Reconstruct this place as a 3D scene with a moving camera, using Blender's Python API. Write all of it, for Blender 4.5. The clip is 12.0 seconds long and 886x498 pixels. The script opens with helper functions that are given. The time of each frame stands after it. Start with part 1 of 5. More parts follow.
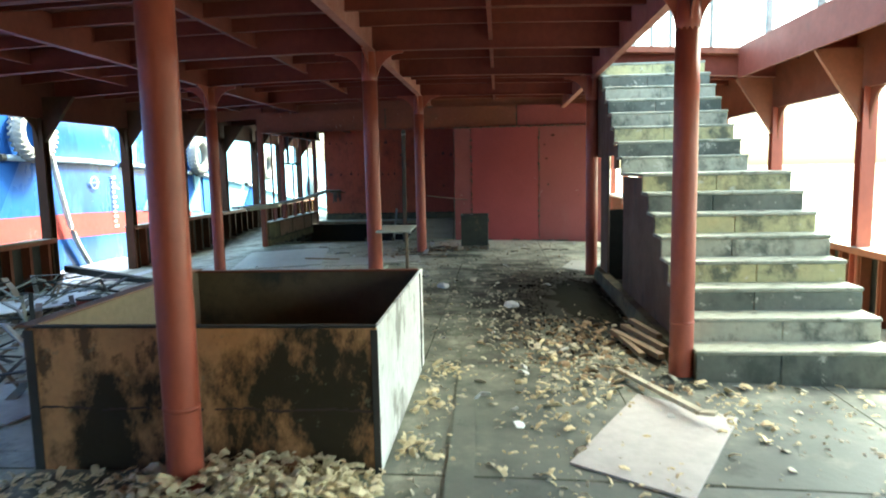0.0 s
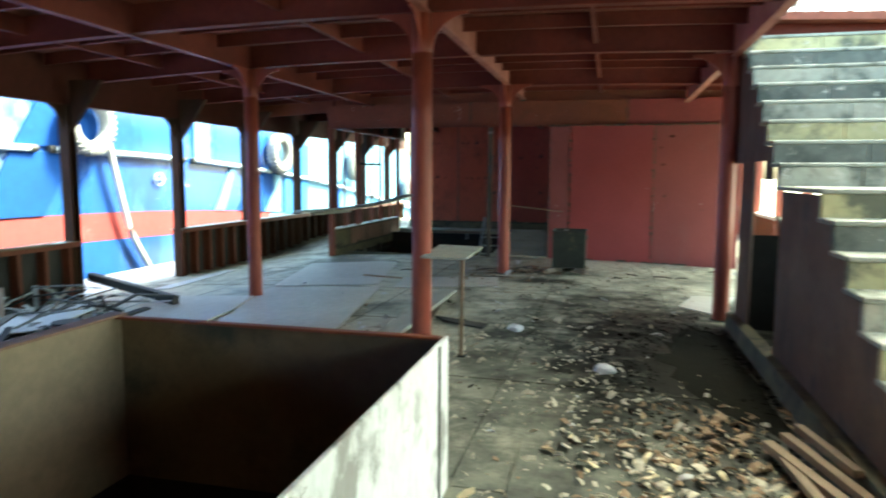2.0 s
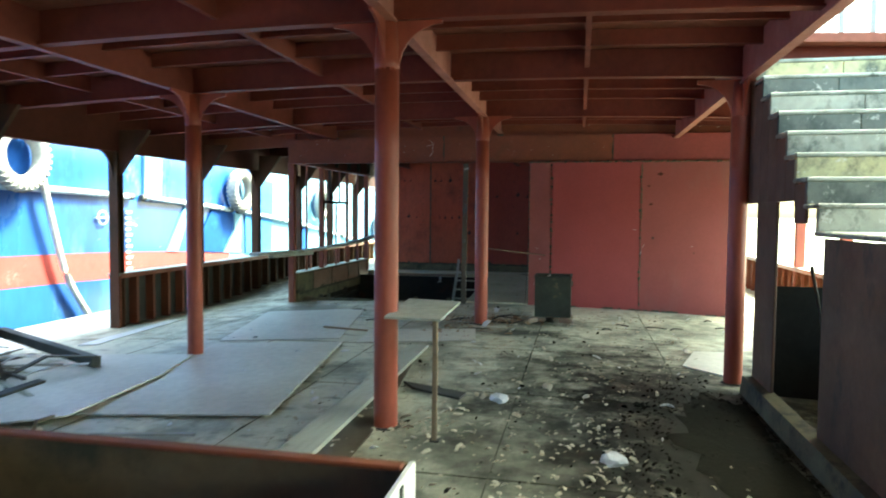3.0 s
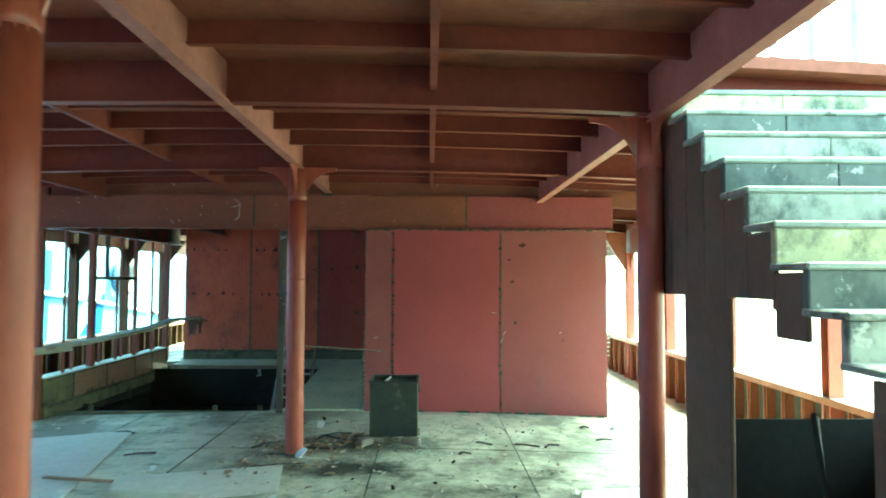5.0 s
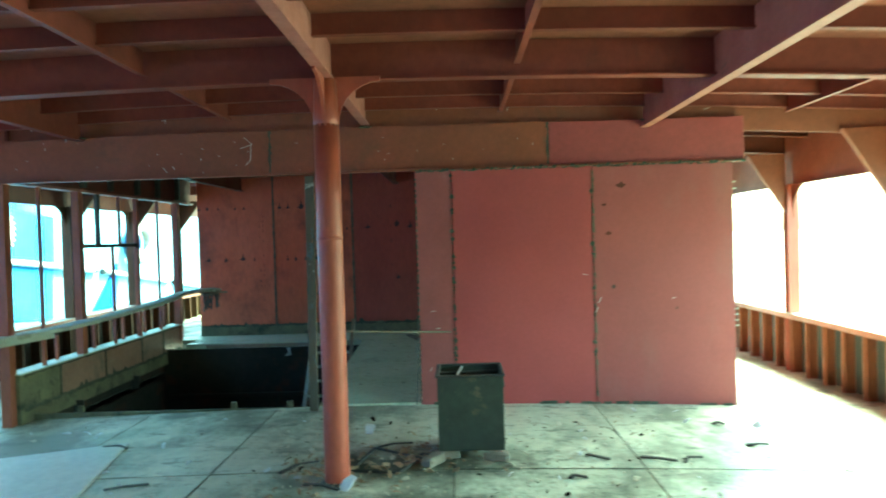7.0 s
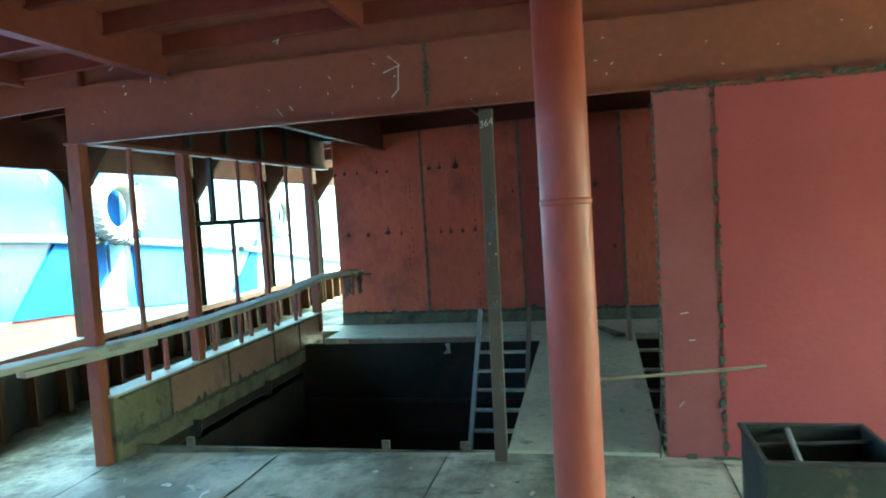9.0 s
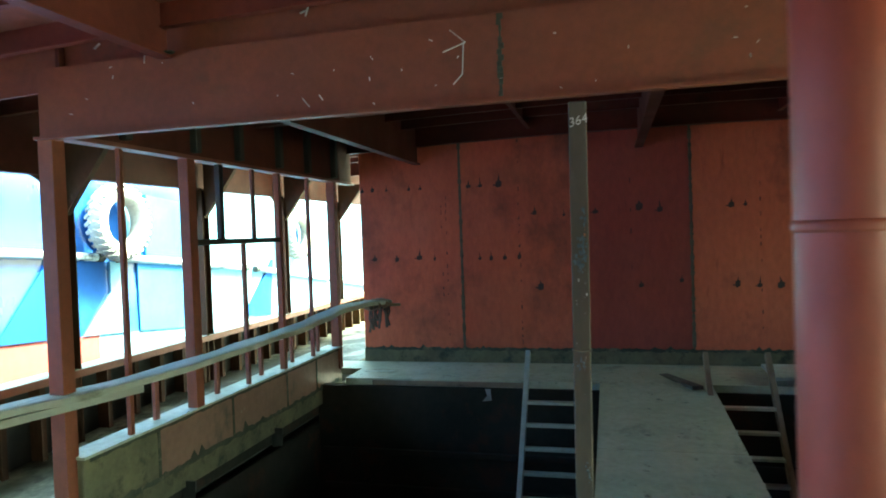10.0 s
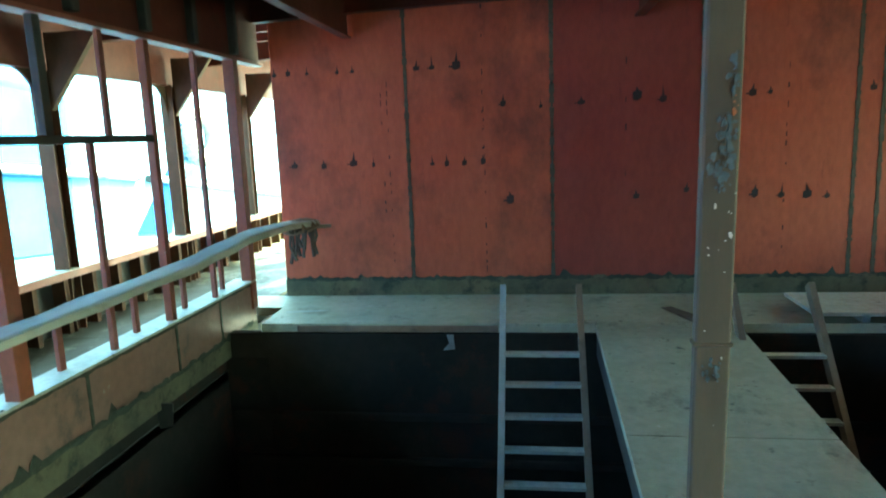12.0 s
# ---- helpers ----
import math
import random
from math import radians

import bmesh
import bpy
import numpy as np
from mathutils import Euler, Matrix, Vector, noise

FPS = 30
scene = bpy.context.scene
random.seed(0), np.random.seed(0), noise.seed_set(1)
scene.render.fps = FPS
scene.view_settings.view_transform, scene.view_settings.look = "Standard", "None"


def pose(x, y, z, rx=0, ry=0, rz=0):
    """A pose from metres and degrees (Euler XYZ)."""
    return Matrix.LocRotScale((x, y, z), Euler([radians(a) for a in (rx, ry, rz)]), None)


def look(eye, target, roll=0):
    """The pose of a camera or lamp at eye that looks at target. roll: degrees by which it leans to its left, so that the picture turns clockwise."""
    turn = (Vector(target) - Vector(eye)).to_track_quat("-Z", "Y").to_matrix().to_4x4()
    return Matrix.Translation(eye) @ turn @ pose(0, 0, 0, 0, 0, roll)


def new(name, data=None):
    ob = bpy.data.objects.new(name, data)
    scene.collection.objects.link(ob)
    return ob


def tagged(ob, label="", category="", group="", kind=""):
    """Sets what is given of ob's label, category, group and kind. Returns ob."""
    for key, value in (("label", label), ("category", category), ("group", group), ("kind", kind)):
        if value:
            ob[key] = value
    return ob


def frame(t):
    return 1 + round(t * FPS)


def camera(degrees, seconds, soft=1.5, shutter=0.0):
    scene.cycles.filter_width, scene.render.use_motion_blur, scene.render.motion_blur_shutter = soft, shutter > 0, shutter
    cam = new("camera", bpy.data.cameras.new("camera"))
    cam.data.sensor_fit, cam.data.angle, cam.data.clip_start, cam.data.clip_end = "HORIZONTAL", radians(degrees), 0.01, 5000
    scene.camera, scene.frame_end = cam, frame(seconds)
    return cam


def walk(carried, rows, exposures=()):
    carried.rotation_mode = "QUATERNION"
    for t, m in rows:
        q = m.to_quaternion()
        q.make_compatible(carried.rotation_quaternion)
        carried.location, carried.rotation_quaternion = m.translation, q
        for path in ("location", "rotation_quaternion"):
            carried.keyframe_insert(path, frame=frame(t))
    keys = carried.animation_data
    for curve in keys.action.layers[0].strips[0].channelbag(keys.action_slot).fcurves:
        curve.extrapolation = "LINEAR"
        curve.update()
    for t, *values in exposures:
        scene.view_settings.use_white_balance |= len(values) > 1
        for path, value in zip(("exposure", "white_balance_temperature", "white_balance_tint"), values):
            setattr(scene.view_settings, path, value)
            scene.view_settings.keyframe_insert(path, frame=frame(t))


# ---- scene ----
cam = camera(67.2, 12.0, soft=1.8, shutter=0.4)
PATH = [
    (0, (0.621, 0.368, 1.539), (0.453, 2.347, 1.305), -1.2),
    (0.3, (0.677, 0.717, 1.49), (0.432, 2.694, 1.308), -0.9),
    (0.5, (0.69, 0.947, 1.509), (0.357, 2.902, 1.251), -1.0),
    (0.75, (0.723, 1.24, 1.515), (0.437, 3.21, 1.287), -0.4),
    (1, (0.755, 1.538, 1.521), (0.573, 3.524, 1.372), 0.1),
    (1.5, (0.816, 2.052, 1.564), (0.892, 4.043, 1.392), -1.0),
    (2, (0.741, 2.516, 1.54), (0.263, 4.446, 1.32), 0.3),
    (2.1, (0.719, 2.575, 1.533), (0.18, 4.489, 1.315), 0.9),
    (2.2, (0.689, 2.665, 1.535), (0.107, 4.567, 1.324), 0.8),
    (2.5, (0.582, 3.018, 1.548), (0.017, 4.926, 1.34), 1.2),
    (3, (0.509, 3.553, 1.564), (0.109, 5.509, 1.458), 0.5),
    (3.5, (0.55, 4.057, 1.559), (0.211, 6.027, 1.478), 0.1),
    (3.7, (0.489, 4.284, 1.59), (0.226, 6.267, 1.569), 0.5),
    (5.3, (0.534, 6.356, 1.776), (0.65, 8.351, 1.871), -0.1),
    (5.5, (0.526, 6.582, 1.78), (0.685, 8.574, 1.859), -0.2),
    (5.9, (0.463, 6.943, 1.753), (0.571, 8.935, 1.889), 0.8),
    (6, (0.453, 7.023, 1.755), (0.502, 9.019, 1.884), 0.5),
    (6.5, (0.284, 7.491, 1.752), (0.247, 9.49, 1.796), 0.4),
    (6.8, (0.12, 7.891, 1.773), (0.126, 9.891, 1.743), 0.4),
    (7, (0.07, 8.086, 1.747), (0.029, 10.086, 1.715), -1.7),
    (7.5, (-0.143, 8.782, 1.738), (-0.414, 10.763, 1.69), -1.0),
    (9.3, (-0.893, 10.804, 1.78), (-1.346, 12.749, 1.658), -3.7),
    (9.5, (-1.005, 11.057, 1.786), (-1.43, 13.008, 1.664), -3.6),
    (10, (-1.285, 11.465, 1.78), (-1.773, 13.404, 1.735), -2.0),
    (10.2, (-1.38, 11.68, 1.745), (-1.812, 13.62, 1.637), -2.5),
    (10.5, (-1.473, 12.012, 1.72), (-1.896, 13.964, 1.617), -3.1),
    (11, (-1.718, 12.416, 1.747), (-1.982, 14.392, 1.591), -3.3),
    (11.5, (-1.866, 12.83, 1.728), (-2.118, 14.804, 1.533), -3.5),
    (12, (-1.9, 13.186, 1.719), (-2.171, 15.137, 1.386), -2.2),
]
EXPOSURES = [(0, 3.95, 6600, -17), (1.0, 3.97, 6450, -20), (1.5, 4.05, 6250, -29), (2.2, 3.95, 6800, -14), (2.6, 3.98, 6800, -16), (3.0, 4.22, 6850, -21), (3.5, 4.34, 6850, -22), (5.5, 4.98, 5850, -52), (7.5, 5.05, 5850, -51), (9.5, 5.15, 6550, -32), (10.0, 4.95, 6850, -31), (10.5, 4.8, 6700, -38), (11.5, 5.58, 6300, -40), (12, 5.6, 6300, -40)]
walk(cam, [(t, look(eye, target, roll)) for t, eye, target, roll in PATH], EXPOSURES)

# ---- world and sun ----
world = bpy.data.worlds.new("hazy_sky")
scene.world = world
world.use_nodes = True
wn = world.node_tree.nodes
sky = wn.new("ShaderNodeTexSky")
sky.sky_type = 'NISHITA'
sky.sun_disc = False
sky.sun_elevation = radians(56)
sky.sun_rotation = radians(48)
sky.air_density, sky.dust_density, sky.ozone_density = 1.0, 5.0, 1.0
wn["Background"].inputs["Strength"].default_value = 0.15
world.node_tree.links.new(sky.outputs["Color"], wn["Background"].inputs["Color"])
sun = bpy.data.lights.new("sun", 'SUN')
sun.energy, sun.angle, sun.color = 2.6, radians(9), (1.0, 0.95, 0.88)
sun_ob = new("sun", sun)
sun_ob.matrix_world = look((5.0, 4.5, 10.0), (0, 0, 0))


# ---- materials ----
def mat(name, ca, cb, cc=None, scale=2.0, fine=30.0, rough=0.7, spread=0.12, bump=0.25, metal=0.0, amount=0.45,
        stretch=(1, 1, 1), spec=0.4, edge=0.08, stain_scale=None, grain=0.84):
    """A surface whose colour drifts between ca and cb, with a finer grain, and worn or stained with cc in patches."""
    m = bpy.data.materials.new(name)
    m.use_nodes = True
    t, n = m.node_tree.links, m.node_tree.nodes
    bsdf = n["Principled BSDF"]
    bsdf.inputs["Metallic"].default_value = metal
    bsdf.inputs["Specular IOR Level"].default_value = spec
    co, info, mp = n.new("ShaderNodeTexCoord"), n.new("ShaderNodeObjectInfo"), n.new("ShaderNodeMapping")
    mp.inputs["Scale"].default_value = stretch
    t.new(co.outputs["Object"], mp.inputs["Vector"])
    w = n.new("ShaderNodeMath")
    w.operation = 'MULTIPLY'
    w.inputs[1].default_value = 37.0
    t.new(info.outputs["Random"], w.inputs[0])

    def noise_at(s, detail, roughness=0.6):
        x = n.new("ShaderNodeTexNoise")
        x.noise_dimensions = '4D'
        x.inputs["Scale"].default_value, x.inputs["Detail"].default_value = s, detail
        x.inputs["Roughness"].default_value = roughness
        t.new(mp.outputs["Vector"], x.inputs["Vector"])
        t.new(w.outputs[0], x.inputs["W"])
        return x.outputs["Fac"]

    def ramp(fac, lo, hi):
        x = n.new("ShaderNodeMapRange")
        x.inputs["From Min"].default_value, x.inputs["From Max"].default_value = lo, hi
        t.new(fac, x.inputs["Value"])
        return x.outputs["Result"]

    def mix(fac, a, b, mode='MIX'):
        x = n.new("ShaderNodeMix")
        x.data_type, x.blend_type = 'RGBA', mode
        if fac is None:
            x.inputs["Factor"].default_value = 1.0
        else:
            t.new(fac, x.inputs["Factor"])
        for socket, v in ((x.inputs["A"], a), (x.inputs["B"], b)):
            if isinstance(v, tuple):
                socket.default_value = (*v, 1)
            else:
                t.new(v, socket)
        return x.outputs["Result"]

    big, small = noise_at(scale, 6), noise_at(fine, 4)
    col = mix(ramp(big, 0.3, 0.7), ca, cb)
    col = mix(ramp(small, 0.35, 0.65), col, mix(None, col, (grain, grain, grain), 'MULTIPLY'))
    if cc:
        st = ramp(noise_at(stain_scale or scale * 1.7, 8, 0.7), 1 - amount, 1 - amount + edge)
        col = mix(st, col, cc)
    t.new(col, bsdf.inputs["Base Color"])
    r = n.new("ShaderNodeMapRange")
    r.inputs["From Min"].default_value, r.inputs["From Max"].default_value = 0.3, 0.7
    r.inputs["To Min"].default_value, r.inputs["To Max"].default_value = rough - spread, min(1.0, rough + spread)
    t.new(big, r.inputs["Value"])
    t.new(r.outputs["Result"], bsdf.inputs["Roughness"])
    if bump:
        b = n.new("ShaderNodeBump")
        b.inputs["Strength"].default_value, b.inputs["Distance"].default_value = bump, 0.01
        t.new(small, b.inputs["Height"])
        t.new(b.outputs["Normal"], bsdf.inputs["Normal"])
    return m


def stain(m, colour, scale, amount, edge, stretch=(1, 1, 1), most=0.9):
    """Another layer of blotches over a material, with its own size and shape."""
    n, t = m.node_tree.nodes, m.node_tree.links
    bsdf = n["Principled BSDF"]
    was = bsdf.inputs["Base Color"].links[0].from_socket
    co, mp, ns, rng, mx = (n.new("ShaderNode" + k) for k in ("TexCoord", "Mapping", "TexNoise", "MapRange", "Mix"))
    mp.inputs["Scale"].default_value = stretch
    mp.inputs["Location"].default_value = (scale * 3.1, amount * 40, edge * 70)
    ns.inputs["Scale"].default_value, ns.inputs["Detail"].default_value, ns.inputs["Roughness"].default_value = scale, 9, 0.68
    rng.inputs["From Min"].default_value, rng.inputs["From Max"].default_value = 1 - amount, 1 - amount + edge
    rng.inputs["To Max"].default_value = most
    mx.data_type = 'RGBA'
    mx.inputs["B"].default_value = (*colour, 1)
    t.new(co.outputs["Object"], mp.inputs["Vector"])
    t.new(mp.outputs["Vector"], ns.inputs["Vector"])
    t.new(ns.outputs["Fac"], rng.inputs["Value"])
    t.new(rng.outputs["Result"], mx.inputs["Factor"])
    t.new(was, mx.inputs["A"])
    t.new(mx.outputs["Result"], bsdf.inputs["Base Color"])


RED = mat("red_oxide_paint", (0.248, 0.073, 0.034), (0.184, 0.055, 0.027), (0.101, 0.050, 0.026), scale=1.5, fine=22, rough=0.55, amount=0.42, edge=0.2)
RED_COL = mat("column_red_paint", (0.377, 0.090, 0.054), (0.294, 0.068, 0.041), (0.175, 0.064, 0.039), scale=2.2, fine=18, rough=0.42, amount=0.32, edge=0.2, stretch=(1, 1, 0.5))
RED_CEIL = mat("ceiling_red_paint", (0.223, 0.051, 0.034), (0.136, 0.034, 0.024), (0.261, 0.099, 0.066), scale=0.9, fine=14, rough=0.6, amount=0.34, edge=0.25, spec=0.2)
stain(RED_CEIL, (0.09, 0.032, 0.024), 2.6, 0.42, 0.16, (1, 1, 0.6), 0.7)
stain(RED_CEIL, (0.36, 0.24, 0.17), 5.5, 0.30, 0.06, (1, 1, 1), 0.7)
PLATING = mat("ceiling_plating_paint", (0.31, 0.105, 0.066), (0.195, 0.062, 0.041), (0.35, 0.165, 0.108), scale=0.8, fine=14, rough=0.65, amount=0.36, edge=0.25, spec=0.2)
stain(PLATING, (0.10, 0.036, 0.026), 1.5, 0.47, 0.15, (1, 1, 1), 0.75)
WALL_PINK = mat("bulkhead_pinkish_paint", (0.289, 0.091, 0.083), (0.236, 0.071, 0.065), (0.323, 0.160, 0.146), scale=1.4, fine=26, grain=0.92, rough=0.6, amount=0.38, edge=0.25, spec=0.2)
WALL_FADED = mat("bulkhead_faded_paint", (0.274, 0.075, 0.070), (0.231, 0.061, 0.057), (0.206, 0.053, 0.049), scale=0.8, fine=26, grain=0.93, rough=0.58, amount=0.42, edge=0.35, spec=0.2)
RED_WALL = mat("bulkhead_red_paint", (0.324, 0.069, 0.067), (0.270, 0.056, 0.056), (0.288, 0.084, 0.079), scale=0.9, fine=26, grain=0.93, rough=0.58, amount=0.36, edge=0.3, spec=0.2)
ORANGE_WALL = mat("primer_orange_paint", (0.559, 0.140, 0.068), (0.448, 0.101, 0.051), (0.308, 0.082, 0.047), scale=0.9, fine=20, rough=0.62, amount=0.36, edge=0.3, stretch=(1, 1, 0.45), spec=0.25)
DARK_ORANGE = mat("primer_dark_red_paint", (0.339, 0.071, 0.045), (0.262, 0.054, 0.037), (0.186, 0.052, 0.035), scale=0.9, fine=20, rough=0.62, amount=0.36, edge=0.3, stretch=(1, 1, 0.45), spec=0.25)
HEADER_R = mat("header_red_paint", (0.285, 0.056, 0.050), (0.24, 0.047, 0.043), (0.215, 0.066, 0.052), scale=1.4, fine=22, rough=0.55, amount=0.4, edge=0.2)
# Red darkened to paint in cabin, header and frame shade; also tints smudges.
SHADE_SMUDGE_RED = mat("shaded_and_smudge_red", (0.12, 0.03, 0.0165), (0.075, 0.022, 0.0128), (0.045, 0.026, 0.015), scale=1.1, fine=14, rough=0.65, amount=0.42, edge=0.2, spec=0.2)
PINK = mat("faded_pink_primer", (0.40, 0.15, 0.11), (0.31, 0.105, 0.075), (0.20, 0.085, 0.06), scale=3, fine=30, rough=0.65, amount=0.35, edge=0.2)
DARK = mat("blackened_steel", (0.05, 0.05, 0.042), (0.035, 0.035, 0.03), (0.10, 0.075, 0.05), scale=2, fine=20, rough=0.7, amount=0.35, edge=0.2)
# Near-black steel that paints in the shade under the stairs.
STAIR_SHADE = mat("under_stair_shade", (0.026, 0.025, 0.022), (0.016, 0.016, 0.014), (0.04, 0.032, 0.025), scale=1.6, fine=16, rough=0.85, amount=0.35, edge=0.2, spec=0.1)
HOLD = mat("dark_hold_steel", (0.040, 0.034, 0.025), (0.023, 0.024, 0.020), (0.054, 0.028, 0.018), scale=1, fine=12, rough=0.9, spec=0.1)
FLOOR = mat("dirty_deck", (0.423, 0.418, 0.297), (0.664, 0.644, 0.485), (0.194, 0.196, 0.126), scale=1.3, fine=9, rough=0.55, amount=0.40, edge=0.18, bump=0.4, spread=0.15, stain_scale=1.6)


def deck_trail(m, x0, y0, rx, ry, colour):
    """Ground-in dirt and other darker tints over one stretch of the deck, with a ragged edge."""
    n, t = m.node_tree.nodes, m.node_tree.links
    bsdf = n["Principled BSDF"]
    was = bsdf.inputs["Base Color"].links[0].from_socket
    co, mp, ln, ns = n.new("ShaderNodeTexCoord"), n.new("ShaderNodeMapping"), n.new("ShaderNodeVectorMath"), n.new("ShaderNodeTexNoise")
    mp.inputs["Location"].default_value = (-x0 / rx, -y0 / ry, 0)
    mp.inputs["Scale"].default_value = (1 / rx, 1 / ry, 0)
    ln.operation = 'LENGTH'
    ns.inputs["Scale"].default_value, ns.inputs["Detail"].default_value, ns.inputs["Roughness"].default_value = 2.2, 8, 0.7
    t.new(co.outputs["Object"], mp.inputs["Vector"])
    t.new(mp.outputs["Vector"], ln.inputs[0])
    t.new(co.outputs["Object"], ns.inputs["Vector"])
    add, rng, mix = n.new("ShaderNodeMath"), n.new("ShaderNodeMapRange"), n.new("ShaderNodeMix")
    add.operation = 'MULTIPLY_ADD'
    add.inputs[1].default_value = 2.4
    t.new(ns.outputs["Fac"], add.inputs[0])
    t.new(ln.outputs["Value"], add.inputs[2])
    rng.inputs["From Min"].default_value, rng.inputs["From Max"].default_value = 2.35, 1.55
    rng.inputs["To Max"].default_value = 0.96
    t.new(add.outputs[0], rng.inputs["Value"])
    mix.data_type = 'RGBA'
    t.new(rng.outputs["Result"], mix.inputs["Factor"])
    t.new(was, mix.inputs["A"])
    mix.inputs["B"].default_value = (*colour, 1)
    t.new(mix.outputs["Result"], bsdf.inputs["Base Color"])
    # every trail takes the sheen off the plate, as dry dirt does
    gloss = n.new("ShaderNodeMix")
    spec = bsdf.inputs["Specular IOR Level"]
    t.new(rng.outputs["Result"], gloss.inputs["Factor"])
    gloss.inputs["A"].default_value = spec.default_value
    gloss.inputs["B"].default_value = 0.08
    if spec.links:
        t.new(spec.links[0].from_socket, gloss.inputs["A"])
    t.new(gloss.outputs["Result"], spec)


stain(FLOOR, (0.115, 0.125, 0.088), 0.9, 0.53, 0.13, (1, 0.6, 1), 0.82)
stain(FLOOR, (0.065, 0.07, 0.048), 4.0, 0.43, 0.10, (0.7, 1.5, 1), 0.85)
stain(FLOOR, (0.20, 0.19, 0.14), 6.5, 0.44, 0.10, (1, 1, 1), 0.6)
stain(FLOOR, (0.10, 0.10, 0.072), 2.0, 0.42, 0.08, (0.5, 1.4, 1), 0.7)
stain(FLOOR, (0.66, 0.68, 0.60), 3.2, 0.36, 0.10, (0.6, 1.8, 1), 0.6)
deck_trail(FLOOR, 1.6, 2.2, 3.6, 4.2, (0.235, 0.24, 0.21))
deck_trail(FLOOR, 0.9, 6.2, 2.3, 5.4, (0.185, 0.19, 0.15))
# Right-hand deck toned down in colour to counter light from the openings.
deck_trail(FLOOR, 3.0, 3.2, 3.6, 4.0, (0.15, 0.16, 0.145))
deck_trail(FLOOR, 1.5, 8.8, 2.0, 4.0, (0.012, 0.012, 0.009))
# Deck strip beyond the left hatch flange made darker.
deck_trail(FLOOR, -5.6, 19.2, 1.6, 5.2, (0.035, 0.035, 0.026))
deck_trail(FLOOR, -0.3, 12.35, 0.85, 0.36, (0.04, 0.042, 0.032))
deck_trail(FLOOR, -0.35, 13.2, 0.9, 0.5, (0.08, 0.08, 0.06))
DIRT = mat("dark_damp_dirt", (0.010, 0.010, 0.007), (0.018, 0.017, 0.011), (0.028, 0.024, 0.017), scale=2.5, fine=35, rough=0.95, bump=0.8, spec=0.05)
STEP = mat("stair_riser_render", (0.46, 0.44, 0.33), (0.30, 0.31, 0.25), (0.06, 0.07, 0.06), scale=1.8, fine=18, rough=0.6, amount=0.44, edge=0.16)
STEP_Y = mat("stair_riser_yellow", (0.52, 0.46, 0.22), (0.40, 0.385, 0.22), (0.12, 0.12, 0.075), scale=1.8, fine=18, rough=0.6, amount=0.42, edge=0.14)
STEP_D = mat("stair_riser_grimy", (0.17, 0.18, 0.145), (0.10, 0.11, 0.09), (0.40, 0.39, 0.31), scale=1.6, fine=18, rough=0.6, amount=0.36, edge=0.16)
TREAD = mat("stair_tread_render", (0.36, 0.37, 0.30), (0.27, 0.28, 0.225), (0.15, 0.155, 0.12), scale=2, fine=20, rough=0.5, amount=0.42, edge=0.2)
for step_material in (STEP, STEP_Y, STEP_D):
    stain(step_material, (0.05, 0.06, 0.048), 2.8, 0.51, 0.12, (1, 1, 0.8), 0.85)
    stain(step_material, (0.55, 0.53, 0.44), 7.0, 0.40, 0.06, (1, 1, 1), 0.7)
stain(TREAD, (0.10, 0.11, 0.075), 1.8, 0.49, 0.14, (1, 1, 1), 0.8)
stain(TREAD, (0.06, 0.065, 0.045), 6.0, 0.44, 0.09, (1, 1, 1), 0.85)
KERB = mat("mossy_cement_kerb", (0.17, 0.15, 0.075), (0.085, 0.085, 0.055), (0.035, 0.04, 0.026), scale=3, fine=25, rough=0.8, amount=0.48, edge=0.12)
COAM = mat("rusted_coaming_front", (0.56, 0.31, 0.14), (0.45, 0.23, 0.10), (0.28, 0.12, 0.055), scale=1.6, fine=16, rough=0.65, amount=0.42, edge=0.15, spec=0.15)
stain(COAM, (0.018, 0.019, 0.012), 1.7, 0.56, 0.10, (1, 1, 0.6), 0.96)
stain(COAM, (0.035, 0.026, 0.016), 6.0, 0.43, 0.07, (1, 1, 0.6), 0.8)
stain(COAM, (0.20, 0.19, 0.12), 9.0, 0.38, 0.06, (1, 1, 1), 0.6)
COAM_W = mat("chalky_white_coaming", (0.74, 0.75, 0.71), (0.60, 0.60, 0.56), (0.22, 0.20, 0.17), scale=2, fine=20, rough=0.6, amount=0.4, edge=0.12, stretch=(1, 1.4, 0.6))
COAM_IN = mat("coaming_inner_rust", (0.202, 0.141, 0.074), (0.126, 0.085, 0.046), (0.042, 0.035, 0.026), scale=1.2, fine=18, rough=0.7, amount=0.42, edge=0.2)
stain(COAM_IN, (0.03, 0.034, 0.022), 1.7, 0.50, 0.14, (1, 1, 0.8), 0.85)
COAM_O = mat("olive_coaming_paint", (0.270, 0.209, 0.133), (0.210, 0.162, 0.105), (0.098, 0.079, 0.049), scale=1.3, fine=20, rough=0.6, amount=0.42, edge=0.15)
COAM_B = mat("brown_coaming_paint", (0.25, 0.145, 0.10), (0.20, 0.115, 0.08), (0.10, 0.09, 0.06), scale=1.3, fine=20, rough=0.6, amount=0.38, edge=0.12)
stain(COAM_B, (0.05, 0.055, 0.038), 2.4, 0.44, 0.12, (1, 1, 0.8), 0.85)
stain(COAM_B, (0.30, 0.28, 0.20), 8.0, 0.33, 0.06, (1, 1, 1), 0.6)
stain(COAM_W, (0.14, 0.125, 0.10), 1.9, 0.49, 0.08, (1, 1, 0.8), 0.75)
stain(COAM_W, (0.16, 0.13, 0.09), 6.0, 0.36, 0.05, (1, 0.5, 1), 0.8)
